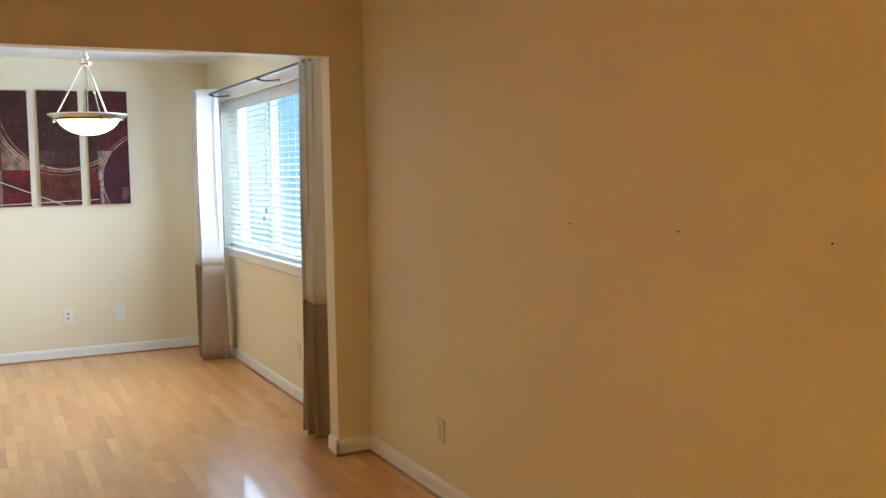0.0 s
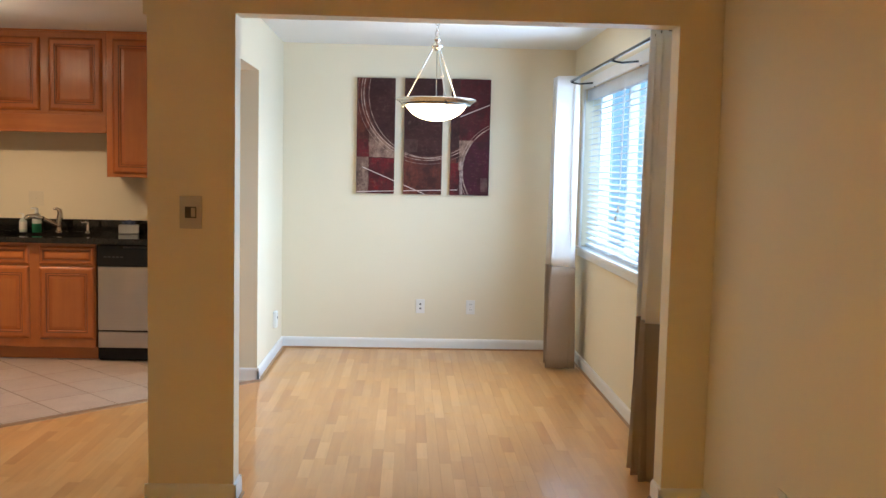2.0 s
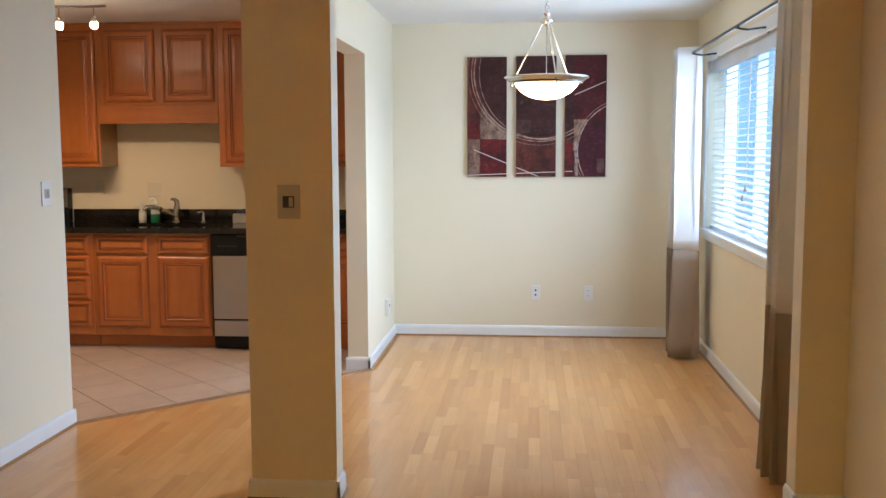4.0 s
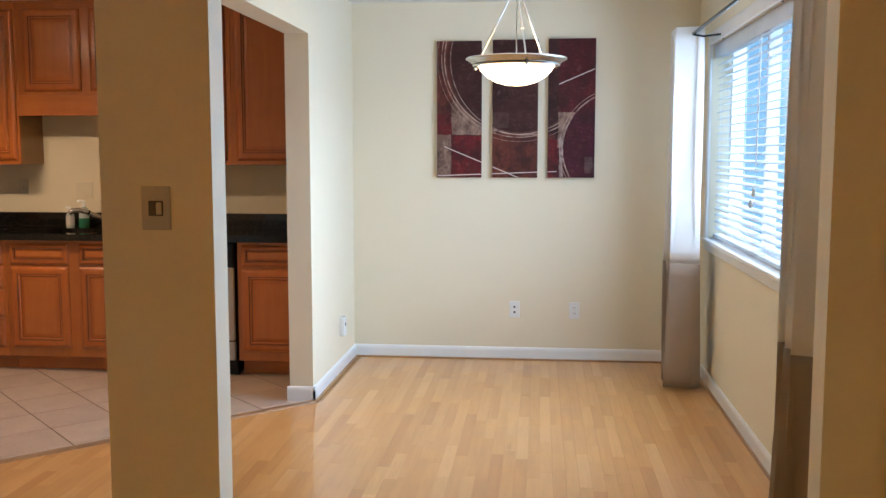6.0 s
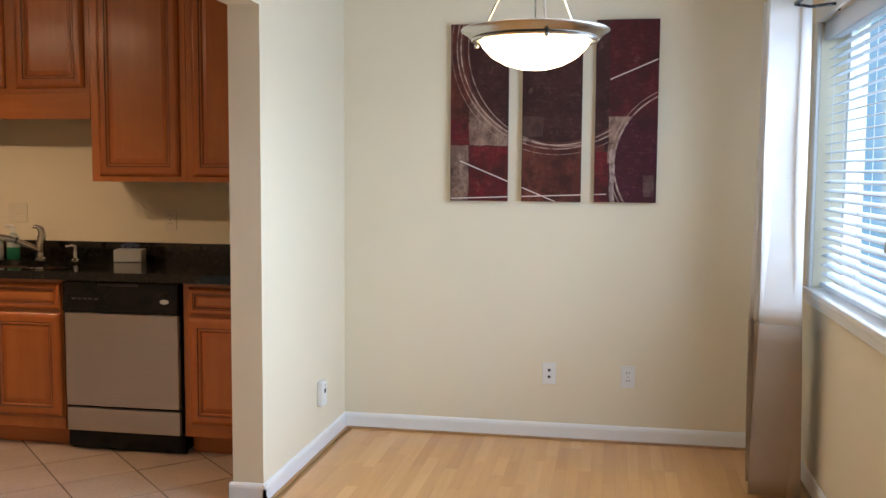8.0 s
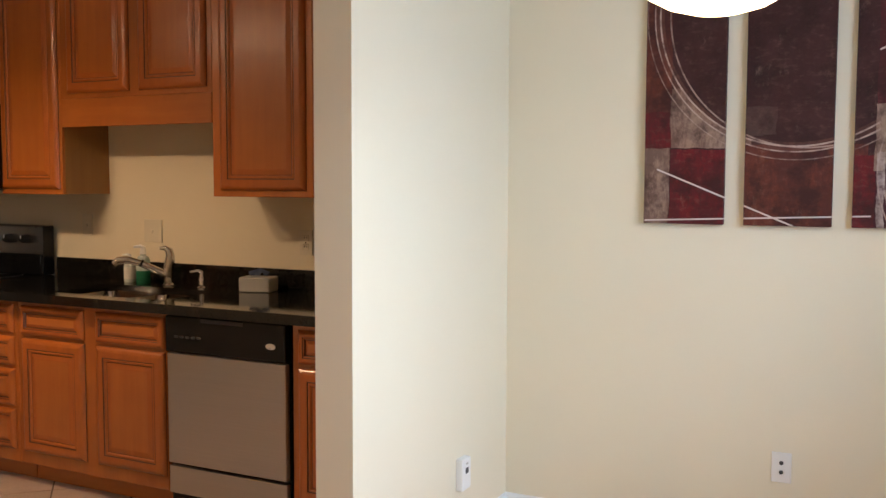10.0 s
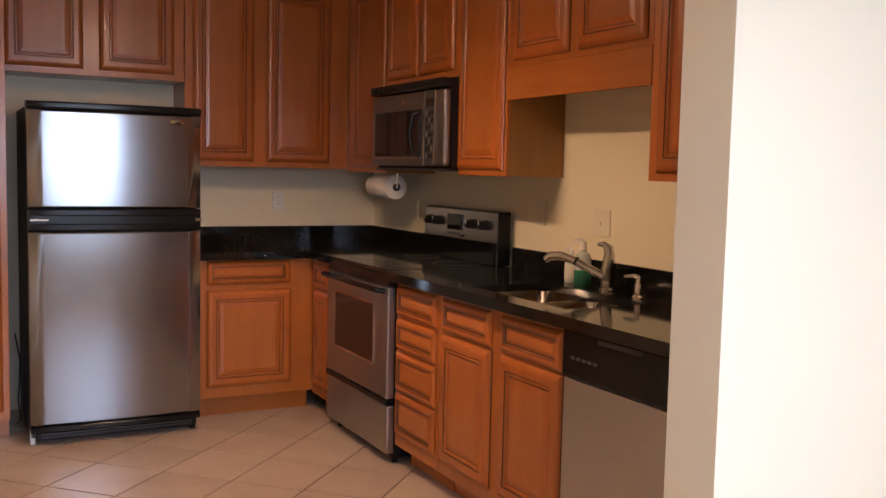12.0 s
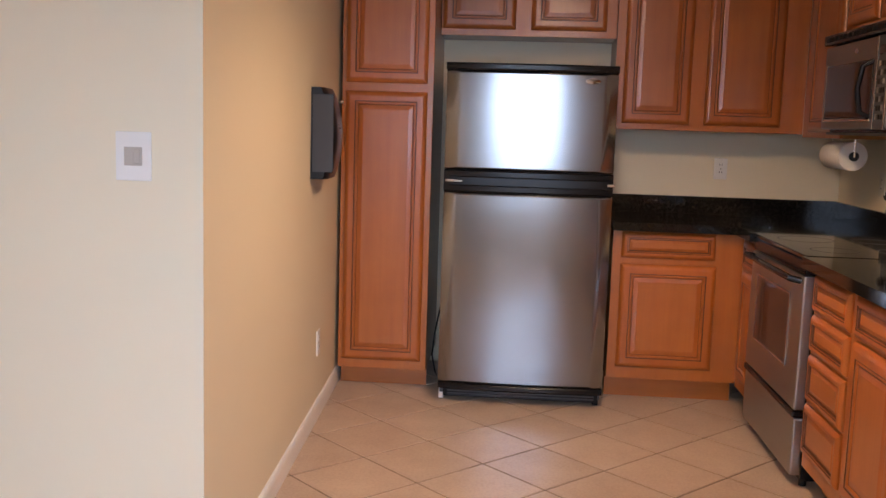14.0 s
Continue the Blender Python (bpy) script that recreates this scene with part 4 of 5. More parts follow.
WT = 0.915
fa = thing("faucet", "brushed nickel single lever pull-out kitchen faucet", "faucet", pose(-1.975, 3.49, WT))
part("base", lathe(B(), [(0, 0), (0.030, 0), (0.030, 0.006), (0.024, 0.012), (0.023, 0.04), (0, 0.042)], 24), NICKEL, fa, smooth=True)
part("body", tube(B(), [(0.0, 0, 0.035), (0.0, 0, 0.085), (0.006, 0.003, 0.125), (0.008, 0.004, 0.145)], [0.023, 0.024, 0.024, 0.020], 16), NICKEL, fa, smooth=True)
part("spout", tube(B(), [(0.0, 0, 0.045), (-0.05, -0.04, 0.078), (-0.10, -0.085, 0.112), (-0.145, -0.12, 0.128), (-0.18, -0.148, 0.124), (-0.197, -0.16, 0.108)], [0.019, 0.018, 0.0165, 0.019, 0.020, 0.016], 16), NICKEL, fa, smooth=True)
part("collar", tube(B(), [(-0.093, -0.078, 0.108), (-0.100, -0.084, 0.112)], 0.0185, 16), BLACK, fa)
part("lever", tube(B(), [(0.008, 0.004, 0.14), (0.004, 0.0, 0.17), (-0.012, -0.01, 0.184), (-0.035, -0.022, 0.182)], [0.021, 0.019, 0.012, 0.007], 14), NICKEL, fa, smooth=True)
ds = thing("soap_dispenser", "small chrome soap dispenser pump beside the sink", "soap dispenser", pose(-1.745, 3.46, WT))
part("base", lathe(B(), [(0, 0), (0.021, 0), (0.021, 0.006), (0.013, 0.012), (0.013, 0.05), (0.010, 0.056), (0, 0.057)], 18), CHROME, ds, smooth=True)
part("nozzle", tube(B(), [(0, 0, 0.055), (0, 0, 0.078), (-0.012, -0.01, 0.084), (-0.04, -0.034, 0.079)], [0.011, 0.010, 0.008, 0.006], 12), CHROME, ds, smooth=True)
GREEN = plain("green_soap", (0.03, 0.22, 0.12), 0.15)
CLEARPL = plain("clear_bottle", (0.50, 0.55, 0.52), 0.12)
LABELC = plain("paper_label", (0.62, 0.60, 0.55), 0.6)
b1 = thing("soap_bottle", "clear pump bottle of green hand soap behind the sink", "soap bottle", pose(-2.15, 3.50, WT))
part("liquid", lathe(B(), [(0, 0), (0.034, 0), (0.036, 0.008), (0.035, 0.065), (0, 0.066)], 20), GREEN, b1, "green liquid soap", smooth=True)
part("bottle", lathe(B(), [(0.035, 0.065), (0.034, 0.11), (0.026, 0.132), (0.013, 0.14), (0.013, 0.148), (0, 0.148)], 20), CLEARPL, b1, smooth=True)
part("pump", tube(B(), [(0, 0, 0.146), (0, 0, 0.178), (-0.01, -0.008, 0.186), (-0.035, -0.026, 0.182)], [0.016, 0.013, 0.009, 0.006], 12), WHITEPL, b1, smooth=True)
b2 = thing("soap_bottle", "small clear pump bottle with a pale label behind the sink", "soap bottle", pose(-2.265, 3.525, WT))
part("bottle", lathe(B(), [(0, 0), (0.027, 0), (0.029, 0.006), (0.028, 0.085), (0.018, 0.102), (0.010, 0.106), (0, 0.107)], 20), CLEARPL, b2, smooth=True)
part("label", lathe(B(), [(0.0292, 0.015), (0.0294, 0.016), (0.0290, 0.075), (0.0286, 0.076)], 20), LABELC, b2, smooth=True)
part("pump", tube(B(), [(0, 0, 0.105), (0, 0, 0.135), (-0.008, -0.006, 0.14), (-0.028, -0.02, 0.137)], [0.010, 0.009, 0.006, 0.004], 10), WHITEPL, b2, smooth=True)
tb = thing("tissue_box", "silver grey tissue box with a blue tissue on the counter", "tissue box", pose(-1.44, 3.50, WT, 0, 0, 14))
part("carton", box(B(), -0.075, 0.075, -0.055, 0.055, 0, 0.068, 0.004), plain("silver_card", (0.45, 0.45, 0.44), 0.35), tb)
bm = B()
tip = bm.verts.new((0.008, 0, 0.108))
ring = [bm.verts.new((0.048 * math.cos(a) * (1 + 0.25 * math.sin(3 * a)), 0.02 * math.sin(a), 0.0685 + 0.012 * (1 + math.sin(5 * a)))) for a in [k * math.tau / 14 for k in range(14)]]
for k in range(14):
    bm.faces.new((ring[k], ring[(k + 1) % 14], tip))
part("tissue", bm, plain("blue_tissue", (0.05, 0.07, 0.13), 0.9), tb, "dark blue tissue")

# ---- range ----
RX, RW, RF = -3.672, 0.786, 2.955
rg = thing("range", "stainless steel electric range with a black glass cooktop", "range", pose(RX, RF, 0))
part("body", box(B(), 0.002, RW - 0.002, 0.045, 0.672, 0.035, 0.898, 0.002), BLACK, rg)
part("oven_door", box(B(), 0.004, RW - 0.004, 0.0, 0.043, 0.315, 0.838, 0.008, segments=2), STEEL_V, rg)
part("oven_window", box(B(), 0.135, RW - 0.165, -0.0035, 0.004, 0.462, 0.742, 0.003), BLACKGLASS, rg)
part("window_border", box(box(box(box(B(), 0.128, 0.137, -0.0045, 0.004, 0.455, 0.749), RW - 0.167, RW - 0.158, -0.0045, 0.004, 0.455, 0.749), 0.137, RW - 0.167, -0.0045, 0.004, 0.455, 0.464), 0.137, RW - 0.167, -0.0045, 0.004, 0.74, 0.749), STEEL, rg)
part("top_trim", box(B(), 0.002, RW - 0.002, 0.004, 0.046, 0.842, 0.897, 0.006, segments=2), BLACK, rg, "black trim above the door")
part("door_handle", tube(B(), [(0.04, 0.0, 0.815), (0.045, -0.038, 0.822), (RW / 2, -0.046, 0.824), (RW - 0.045, -0.038, 0.822), (RW - 0.04, 0.0, 0.815)], 0.013, 12), BLACK, rg, "black bar handle", smooth=True)
part("drawer", box(B(), 0.004, RW - 0.004, 0.004, 0.044, 0.055, 0.283, 0.008, segments=2), STEEL_V, rg)
part("drawer_lip", box(B(), 0.004, RW - 0.004, -0.004, 0.044, 0.286, 0.311, 0.005, segments=2), BLACK, rg)
for x in (0.05, RW - 0.05):
    for y in (0.07, 0.60):
        part("foot", rod(B(), (x, y, 0), (x, y, 0.036), 0.016, sides=12), BLACK, rg)
part("cooktop", box(B(), -0.004, RW + 0.004, 0.0, 0.625, 0.899, 0.917, 0.004, segments=2), BLACKGLASS, rg, "black glass cooktop")
for x, y, r in ((0.20, 0.17, 0.115), (0.58, 0.17, 0.09), (0.20, 0.46, 0.09), (0.58, 0.46, 0.115)):
    part("burner_ring", lathe(B(), [(r - 0.002, 0.9172), (r, 0.9176), (r + 0.002, 0.9172)], 40, (x, y, 0)), DARKGREY, rg)
bg = bmesh.new()
prof = [(0.595, 0.917), (0.567, 0.925), (0.579, 1.174), (0.595, 1.184), (0.642, 1.184), (0.642, 0.917)]
la, lb = [bg.verts.new((0.0, y, z)) for y, z in prof], [bg.verts.new((RW, y, z)) for y, z in prof]
for k in range(len(prof)):
    j = (k + 1) % len(prof)
    bg.faces.new((la[k], la[j], lb[j], lb[k]))
bg.faces.new(la), bg.faces.new(lb[::-1])
part("backguard", bg, STEEL, rg)
part("backguard_foot", box(B(), 0.003, RW - 0.003, 0.557, 0.5705, 0.918, 1.03, 0.003), BLACKGLASS, rg)
part("backguard_end", box(B(), RW, RW + 0.006, 0.573, 0.642, 0.918, 1.18, 0.002), BLACK, rg, "black end cap")
part("display", box(B(), 0.27, 0.42, 0.5675, 0.579, 1.07, 1.15, 0.002), BLACKGLASS, rg, "dark clock display")
for k in range(5):
    part("button", box(B(), 0.282 + 0.027 * k, 0.302 + 0.027 * k, 0.5655, 0.569, 1.045, 1.055, 0.001), DARKGREY, rg)
for x in (0.07, 0.165, 0.53, 0.66):
    k = part("knob", rod(rod(B(), (x, 0.575, 1.11), (x, 0.545, 1.109), 0.026, 0.022, 20), (x, 0.545, 1.109), (x, 0.537, 1.109), 0.022, 0.016, 20), MATTEBLACK, rg, "black control knob", smooth=True)
    part("pointer", box(B(), x - 0.002, x + 0.002, 0.534, 0.538, 1.112, 1.13), WHITEPL, k)
part("badge", lathe(B(), [(0, 0), (0.02, 0), (0.02, 0.002), (0, 0.0025)], 20), CHROME, rg, m=pose(0.43, 0.571, 1.045, 90, 0, 0) @ Matrix.Diagonal((1, 0.45, 1, 1)))

# ---- microwave ----
MX, MW, MZ, MH, MF = -3.752, 0.842, 1.384, 0.382, 3.235
mw = thing("microwave", "over-the-range stainless steel microwave with a dark window", "microwave", pose(MX, MF, MZ))
part("body", box(B(), 0.001, MW - 0.001, 0.042, KBACK - MF - 0.001, 0.0, MH + 0.045, 0.002), BLACK, mw)
part("door", box(B(), 0.002, 0.628, 0.0, 0.04, 0.012, MH - 0.008, 0.007, segments=2), STEEL_D, mw)
part("door_window", box(B(), 0.048, 0.602, -0.0035, 0.003, 0.058, 0.288, 0.004), BLACKGLASS, mw)
part("window_border", box(box(B(), 0.038, 0.047, -0.0045, 0.003, 0.05, 0.295, 0.001), 0.038, 0.602, -0.0055, 0.003, 0.043, 0.055, 0.002), STEEL, mw, "bright steel border")
part("control_panel", box(B(), 0.638, 0.742, 0.0, 0.04, 0.012, MH - 0.008, 0.004, segments=2), DARKGREY, mw)
for x in (0.629, 0.7425):
    part("edge_strip", box(B(), x, x + 0.0085, -0.003, 0.03, 0.012, MH - 0.008, 0.001), STEEL, mw, "bright steel strip")
part("end_trim", box(B(), 0.7515, MW - 0.001, 0.0, 0.04, 0.012, MH - 0.008, 0.018, segments=3), STEEL_D, mw, smooth=True)
part("display", box(B(), 0.652, 0.728, -0.0025, 0.003, 0.30, 0.335, 0.002), BLACKGLASS, mw)
for r in range(7):
    for c in range(3):
        part("button", box(B(), 0.652 + 0.027 * c, 0.672 + 0.027 * c, -0.0025, 0.003, 0.05 + 0.034 * r, 0.072 + 0.034 * r, 0.002), KEYGREY if (r + c) % 3 == 0 else MATTEBLACK, mw)
part("handle", tube(B(), [(0.59, 0.0, 0.06), (0.575, -0.034, 0.08), (0.562, -0.045, 0.17), (0.575, -0.034, 0.26), (0.59, 0.0, 0.28)], 0.011, 12), BLACK, mw, "black curved handle", smooth=True)
part("top_vent", box(B(), 0.0, MW, -0.012, 0.06, MH, MH + 0.044, 0.004), BLACK, mw, "black vent grille")
for k in range(14):
    part("vent_slot", box(B(), 0.04 + 0.055 * k, 0.082 + 0.055 * k, -0.0135, -0.0115, MH + 0.012, MH + 0.032), MATTEBLACK, mw)
part("badge", lathe(B(), [(0, 0), (0.02, 0), (0.02, 0.002), (0, 0.0025)], 20), CHROME, mw, m=pose(0.40, -0.001, 0.332, 90, 0, 0) @ Matrix.Diagonal((1, 0.5, 1, 1)))
part("bottom_lip", box(B(), 0.02, MW - 0.02, 0.02, 0.34, -0.012, 0.0, 0.003), DARKGREY, mw)

# ---- dishwasher ----
DX, DW = -1.528, 0.632
dw = thing("dishwasher", "stainless steel dishwasher with a black control panel", "dishwasher", pose(DX, 2.972, 0))
part("body", box(B(), 0.006, DW - 0.006, 0.03, 0.60, 0.02, 0.868), BLACK, dw)
part("door", box(B(), 0.014, DW - 0.012, 0.0, 0.03, 0.238, 0.708, 0.006, segments=2), STEEL_W, dw)
part("lower_panel", box(B(), 0.014, DW - 0.012, 0.004, 0.03, 0.108, 0.226, 0.005, segments=2), STEEL_W, dw)
part("control_panel", box(B(), 0.010, DW - 0.010, -0.006, 0.03, 0.712, 0.866, 0.008, segments=3), BLACK, dw)
part("latch_recess", box(B(), 0.20, 0.42, -0.008, 0.0, 0.845, 0.862, 0.003), DARKGREY, dw)
for k in range(5):
    part("button", box(B(), 0.06 + 0.03 * k, 0.082 + 0.03 * k, -0.0078, -0.004, 0.775, 0.785, 0.001), DARKGREY, dw)
part("badge", lathe(B(), [(0, 0), (0.024, 0), (0.024, 0.002), (0, 0.003)], 24), CHROME, dw, m=pose(0.555, -0.0065, 0.776, 90, 0, 0) @ Matrix.Diagonal((1, 0.5, 1, 1)))
part("toe_panel", box(B(), 0.006, DW - 0.006, 0.06, 0.08, 0.004, 0.10), BLACK, dw)

# ---- refrigerator ----
FX, FY0, FW = -3.80, 1.508, 0.812
fr = thing("refrigerator", "stainless steel top-freezer refrigerator with black trim", "refrigerator", pose(FX, FY0, 0, 0, 0, 90))
part("cabinet_body", box(B(), 0.006, FW - 0.006, 0.075, 0.79, 0.03, 1.642, 0.004), GREYBOX, fr, "dark grey steel sides")


def bowed(x0, x1, z0, z1, bow, depth, edge=0.012):
    """A door slab whose front bows gently outwards across its width."""
    bm, n = B(), 24
    front, back = [], []
    for k in range(n + 1):
        s = k / n
        x = x0 + (x1 - x0) * s
        y = -bow * (1 - (2 * s - 1) ** 2) + (edge * 0.5 if k in (0, n) else 0)
        front.append([bm.verts.new((x, y + dy, z)) for dy, z in ((edge * 0.8, z0), (0, z0 + edge), (0, z1 - edge), (edge * 0.8, z1))])
        back.append([bm.verts.new((x, depth, z)) for z in (z0, z1)])
    for a, b, c, d in zip(front, front[1:], back, back[1:]):
        for j in range(3):
            bm.faces.new((a[j], b[j], b[j + 1], a[j + 1]))
        bm.faces.new((a[3], b[3], d[1], c[1]))
        bm.faces.new((a[0], c[0], d[0], b[0]))
        bm.faces.new((c[0], c[1], d[1], d[0]))
    for f, k in ((front[0], back[0]), (front[-1], back[-1])):
        bm.faces.new((f[0], f[1], f[2], f[3], k[1], k[0]))
    return bm


part("freezer_door", bowed(0.004, FW - 0.004, 1.155, 1.622, 0.022, 0.072), STEEL_F, fr, smooth=True)
part("fridge_door", bowed(0.004, FW - 0.004, 0.105, 1.045, 0.022, 0.072), STEEL_F, fr, smooth=True)
part("top_cap", bowed(0.0, FW, 1.624, 1.658, 0.025, 0.10, 0.008), BLACK, fr, smooth=True)
part("handle_recess", bowed(0.003, FW - 0.003, 1.049, 1.151, 0.006, 0.072, 0.004), BLACK, fr, "black band with pocket handles", smooth=True)
part("upper_handle_lip", bowed(0.004, FW - 0.004, 1.118, 1.152, 0.023, 0.03, 0.006), BLACK, fr, smooth=True)
part("lower_handle_lip", bowed(0.004, FW - 0.004, 1.048, 1.082, 0.023, 0.03, 0.006), BLACK, fr, smooth=True)
part("hinge", box(B(), 0.01, 0.095, -0.006, 0.02, 1.092, 1.106, 0.003), CHROME, fr, "chrome middle hinge")
part("hinge", box(B(), FW - 0.03, FW + 0.004, -0.004, 0.02, 1.092, 1.106, 0.003), CHROME, fr, "chrome middle hinge")
part("door_gasket", bowed(0.004, FW - 0.004, 0.074, 0.103, 0.023, 0.07, 0.006), BLACK, fr, smooth=True)
part("toe_grille", box(B(), 0.03, FW - 0.02, 0.03, 0.06, 0.028, 0.072, 0.003), BLACK, fr)
for k in range(2):
    part("grille_slot", box(B(), 0.05, FW - 0.04, 0.027, 0.031, 0.040 + 0.014 * k, 0.046 + 0.014 * k), DARKGREY, fr)
part("foot", box(B(), 0.004, 0.03, 0.076, 0.12, 0.0, 0.07, 0.004), WHITEPL, fr, "white front foot")
part("foot", box(B(), FW - 0.04, FW - 0.012, 0.076, 0.12, 0.0, 0.07, 0.004), BLACK, fr)
part("roller", rod(rod(B(), (0.08, 0.70, 0.02), (0.12, 0.70, 0.02), 0.02), (FW - 0.12, 0.70, 0.02), (FW - 0.08, 0.70, 0.02), 0.02), BLACK, fr)
part("badge", lathe(B(), [(0, 0), (0.034, 0), (0.036, 0.002), (0, 0.004)], 24), CHROME, fr, m=pose(0.69, -0.0108, 1.585, 90, 0, 4.4) @ Matrix.Diagonal((1, 0.35, 1, 1)))
wire = thing("power_cord", "black power cord hanging behind the refrigerator", "cord", pose(-3.98, 1.475, 0))
part("cord", tube(B(), [(-0.25, 0.0, 0.02), (-0.03, 0.006, 0.10), (0.02, -0.008, 0.20), (0.0, 0.0, 0.30), (-0.10, 0.01, 0.38), (-0.5, 0.01, 0.45)], 0.004, 8), BLACK, wire, smooth=True)

# ---- wall dispenser and paper roll ----
dp = thing("towel_dispenser", "dark rounded wall-mounted dispenser on the kitchen side wall", "dispenser", pose(-3.36, 0.9825, 1.118, 0, 0, 182.3))
bm = B()
rows = []
for k in range(11):
    s = k / 10
    z, out = 0.385 * s, 0.03 + 0.075 * math.sin(math.pi * min(1, 0.10 + 0.86 * s)) ** 0.55
    rows.append([bm.verts.new((x, y, z)) for x, y in ((-0.14, 0), (-0.14, -out * 0.75), (-0.115, -out * 0.94), (-0.06, -out), (0.06, -out), (0.115, -out * 0.94), (0.14, -out * 0.75), (0.14, 0))])
for a, b in zip(rows, rows[1:]):
    for k in range(8):
        bm.faces.new((a[k], a[(k + 1) % 8], b[(k + 1) % 8], b[k]))
bm.faces.new(rows[0][::-1]), bm.faces.new(rows[-1])
part("cover", bm, plain("dark_smoke_plastic", (0.008, 0.009, 0.011), 0.3, sheen=0.3), dp, smooth=True)
part("side_trim", box(B(), -0.1425, -0.1395, -0.095, -0.008, 0.03, 0.355, 0.001), DARKGREY, dp)
part("lock", rod(B(), (0, -0.1, 0.33), (0, -0.117, 0.33), 0.008), NICKEL, dp)
pr = thing("paper_towel_roll", "white paper towel roll on a wire holder under the cabinet", "paper towel", pose(-3.975, 3.42, 1.275))
bm = B()
prof = [(0.02, -0.14), (0.066, -0.14), (0.068, -0.137), (0.068, 0.137), (0.066, 0.14), (0.02, 0.14), (0.02, -0.14)]
part("roll", lathe(bm, prof, 32), PAPER, pr, m=pose(0, 0, 0, 0, 90, 0), smooth=True)
part("core", lathe(B(), [(0.017, -0.138), (0.0205, -0.138), (0.0205, 0.138), (0.017, 0.138), (0.017, -0.138)], 20), plain("brown_card", (0.22, 0.14, 0.08), 0.9), pr, m=pose(0, 0, 0, 0, 90, 0), smooth=True)
part("holder_bar", tube(B(), [(-0.16, 0, 0.096), (-0.16, 0, 0.0), (0.16, 0, 0.0), (0.16, 0, 0.096)], 0.005, 8), CHROME, pr, smooth=True)
part("holder_end", rod(B(), (0.152, 0, 0), (0.158, 0, 0), 0.022, sides=20), DARKGREY, pr)
part("holder_plate", box(B(), -0.17, 0.17, -0.02, 0.02, 0.0925, 0.0965, 0.001), CHROME, pr)

# ---- ceiling lamps ----
tl = thing("track_light", "brushed nickel ceiling track with four small lit spot heads", "track light", pose(-2.17, 2.12, TOP))
part("bar", tube(B(), [(-0.66 + 0.06 * k, 0.012 + 0.02 * math.sin(k * 0.6), -0.062) for k in range(17)], 0.009, 10), STEEL_D, tl, smooth=True)
part("canopy", lathe(B(), [(0, -0.028), (0.05, -0.026), (0.062, -0.012), (0.062, -0.0005), (0, -0.0005)], 28, (-0.2, 0, 0)), STEEL_D, tl, smooth=True)
part("stem", rod(B(), (-0.2, 0.0, -0.05), (-0.2, 0.0, -0.02), 0.008), NICKEL, tl)
for x in (-0.47, -0.24, -0.01, 0.22):
    hd = part("spot_head", lathe(B(), [(0.004, -0.062), (0.0045, -0.125), (0.010, -0.130), (0.018, -0.140), (0.022, -0.160), (0.018, -0.161), (0.012, -0.148), (0.002, -0.13), (0.004, -0.062)], 20, (x, 0.012, 0)), NICKEL, tl, smooth=True)
    part("bulb", lathe(B(), [(0, -0.152), (0.016, -0.155), (0.024, -0.172), (0.024, -0.190), (0.016, -0.202), (0, -0.206)], 20, (x, 0.012, 0)), BULB, hd, "glowing frosted bulb", smooth=True)
    lamp("spot_lamp", "SPOT", KITCHEN_W, WARM, look((-2.17 + x, 2.132, TOP - 0.232), (-2.30 + x * 1.5, 2.30, 0.0)), 0.02)
# added: unseen floor lamp that gives the living room its amber light
cl = thing("unseen_floor_lamp", "unseen added floor lamp with a warm cloth drum shade", "floor lamp", pose(-3.3, -4.6, 0))
part("base", lathe(B(), [(0, 0.0), (0.14, 0.0), (0.14, 0.012), (0.05, 0.022), (0.012, 0.03), (0, 0.03)], 32), NICKEL, cl, smooth=True)
part("pole", rod(B(), (0, 0, 0.028), (0, 0, 1.42), 0.011, sides=14), NICKEL, cl, smooth=True)
part("shade", lathe(B(), [(0.205, 1.36), (0.165, 1.64), (0.163, 1.64), (0.203, 1.36), (0.205, 1.36)], 40), fabric("lamp_shade_cloth", (0.80, 0.66, 0.44), 0.6), cl, "warm cloth drum shade", smooth=True)
part("bulb", lathe(B(), [(0, 1.42), (0.014, 1.425), (0.016, 1.45), (0.03, 1.49), (0.026, 1.525), (0, 1.54)], 18), BOWL2, cl, "glowing bulb", smooth=True)
lamp("unseen_shade_lamp", "POINT", 128, (1.0, 0.68, 0.15), pose(-3.3, -4.6, 1.58), 0.03)

# ---- floors, piece by piece ----
SINGLE_MAX = 290


def clip(poly, a, b, c):
    """The part of a polygon where a x + b y <= c."""
    out = []
    for p, q in zip(poly, poly[1:] + poly[:1]):
        dp_, dq = a * p[0] + b * p[1] - c, a * q[0] + b * q[1] - c
        if dp_ <= 0:
            out.append(p)
        if dp_ * dq < 0:
            k = dp_ / (dp_ - dq)
            out.append((p[0] + (q[0] - p[0]) * k, p[1] + (q[1] - p[1]) * k))
    return out


def area(poly):
    return abs(sum(p[0] * q[1] - q[0] * p[1] for p, q in zip(poly, poly[1:] + poly[:1]))) / 2


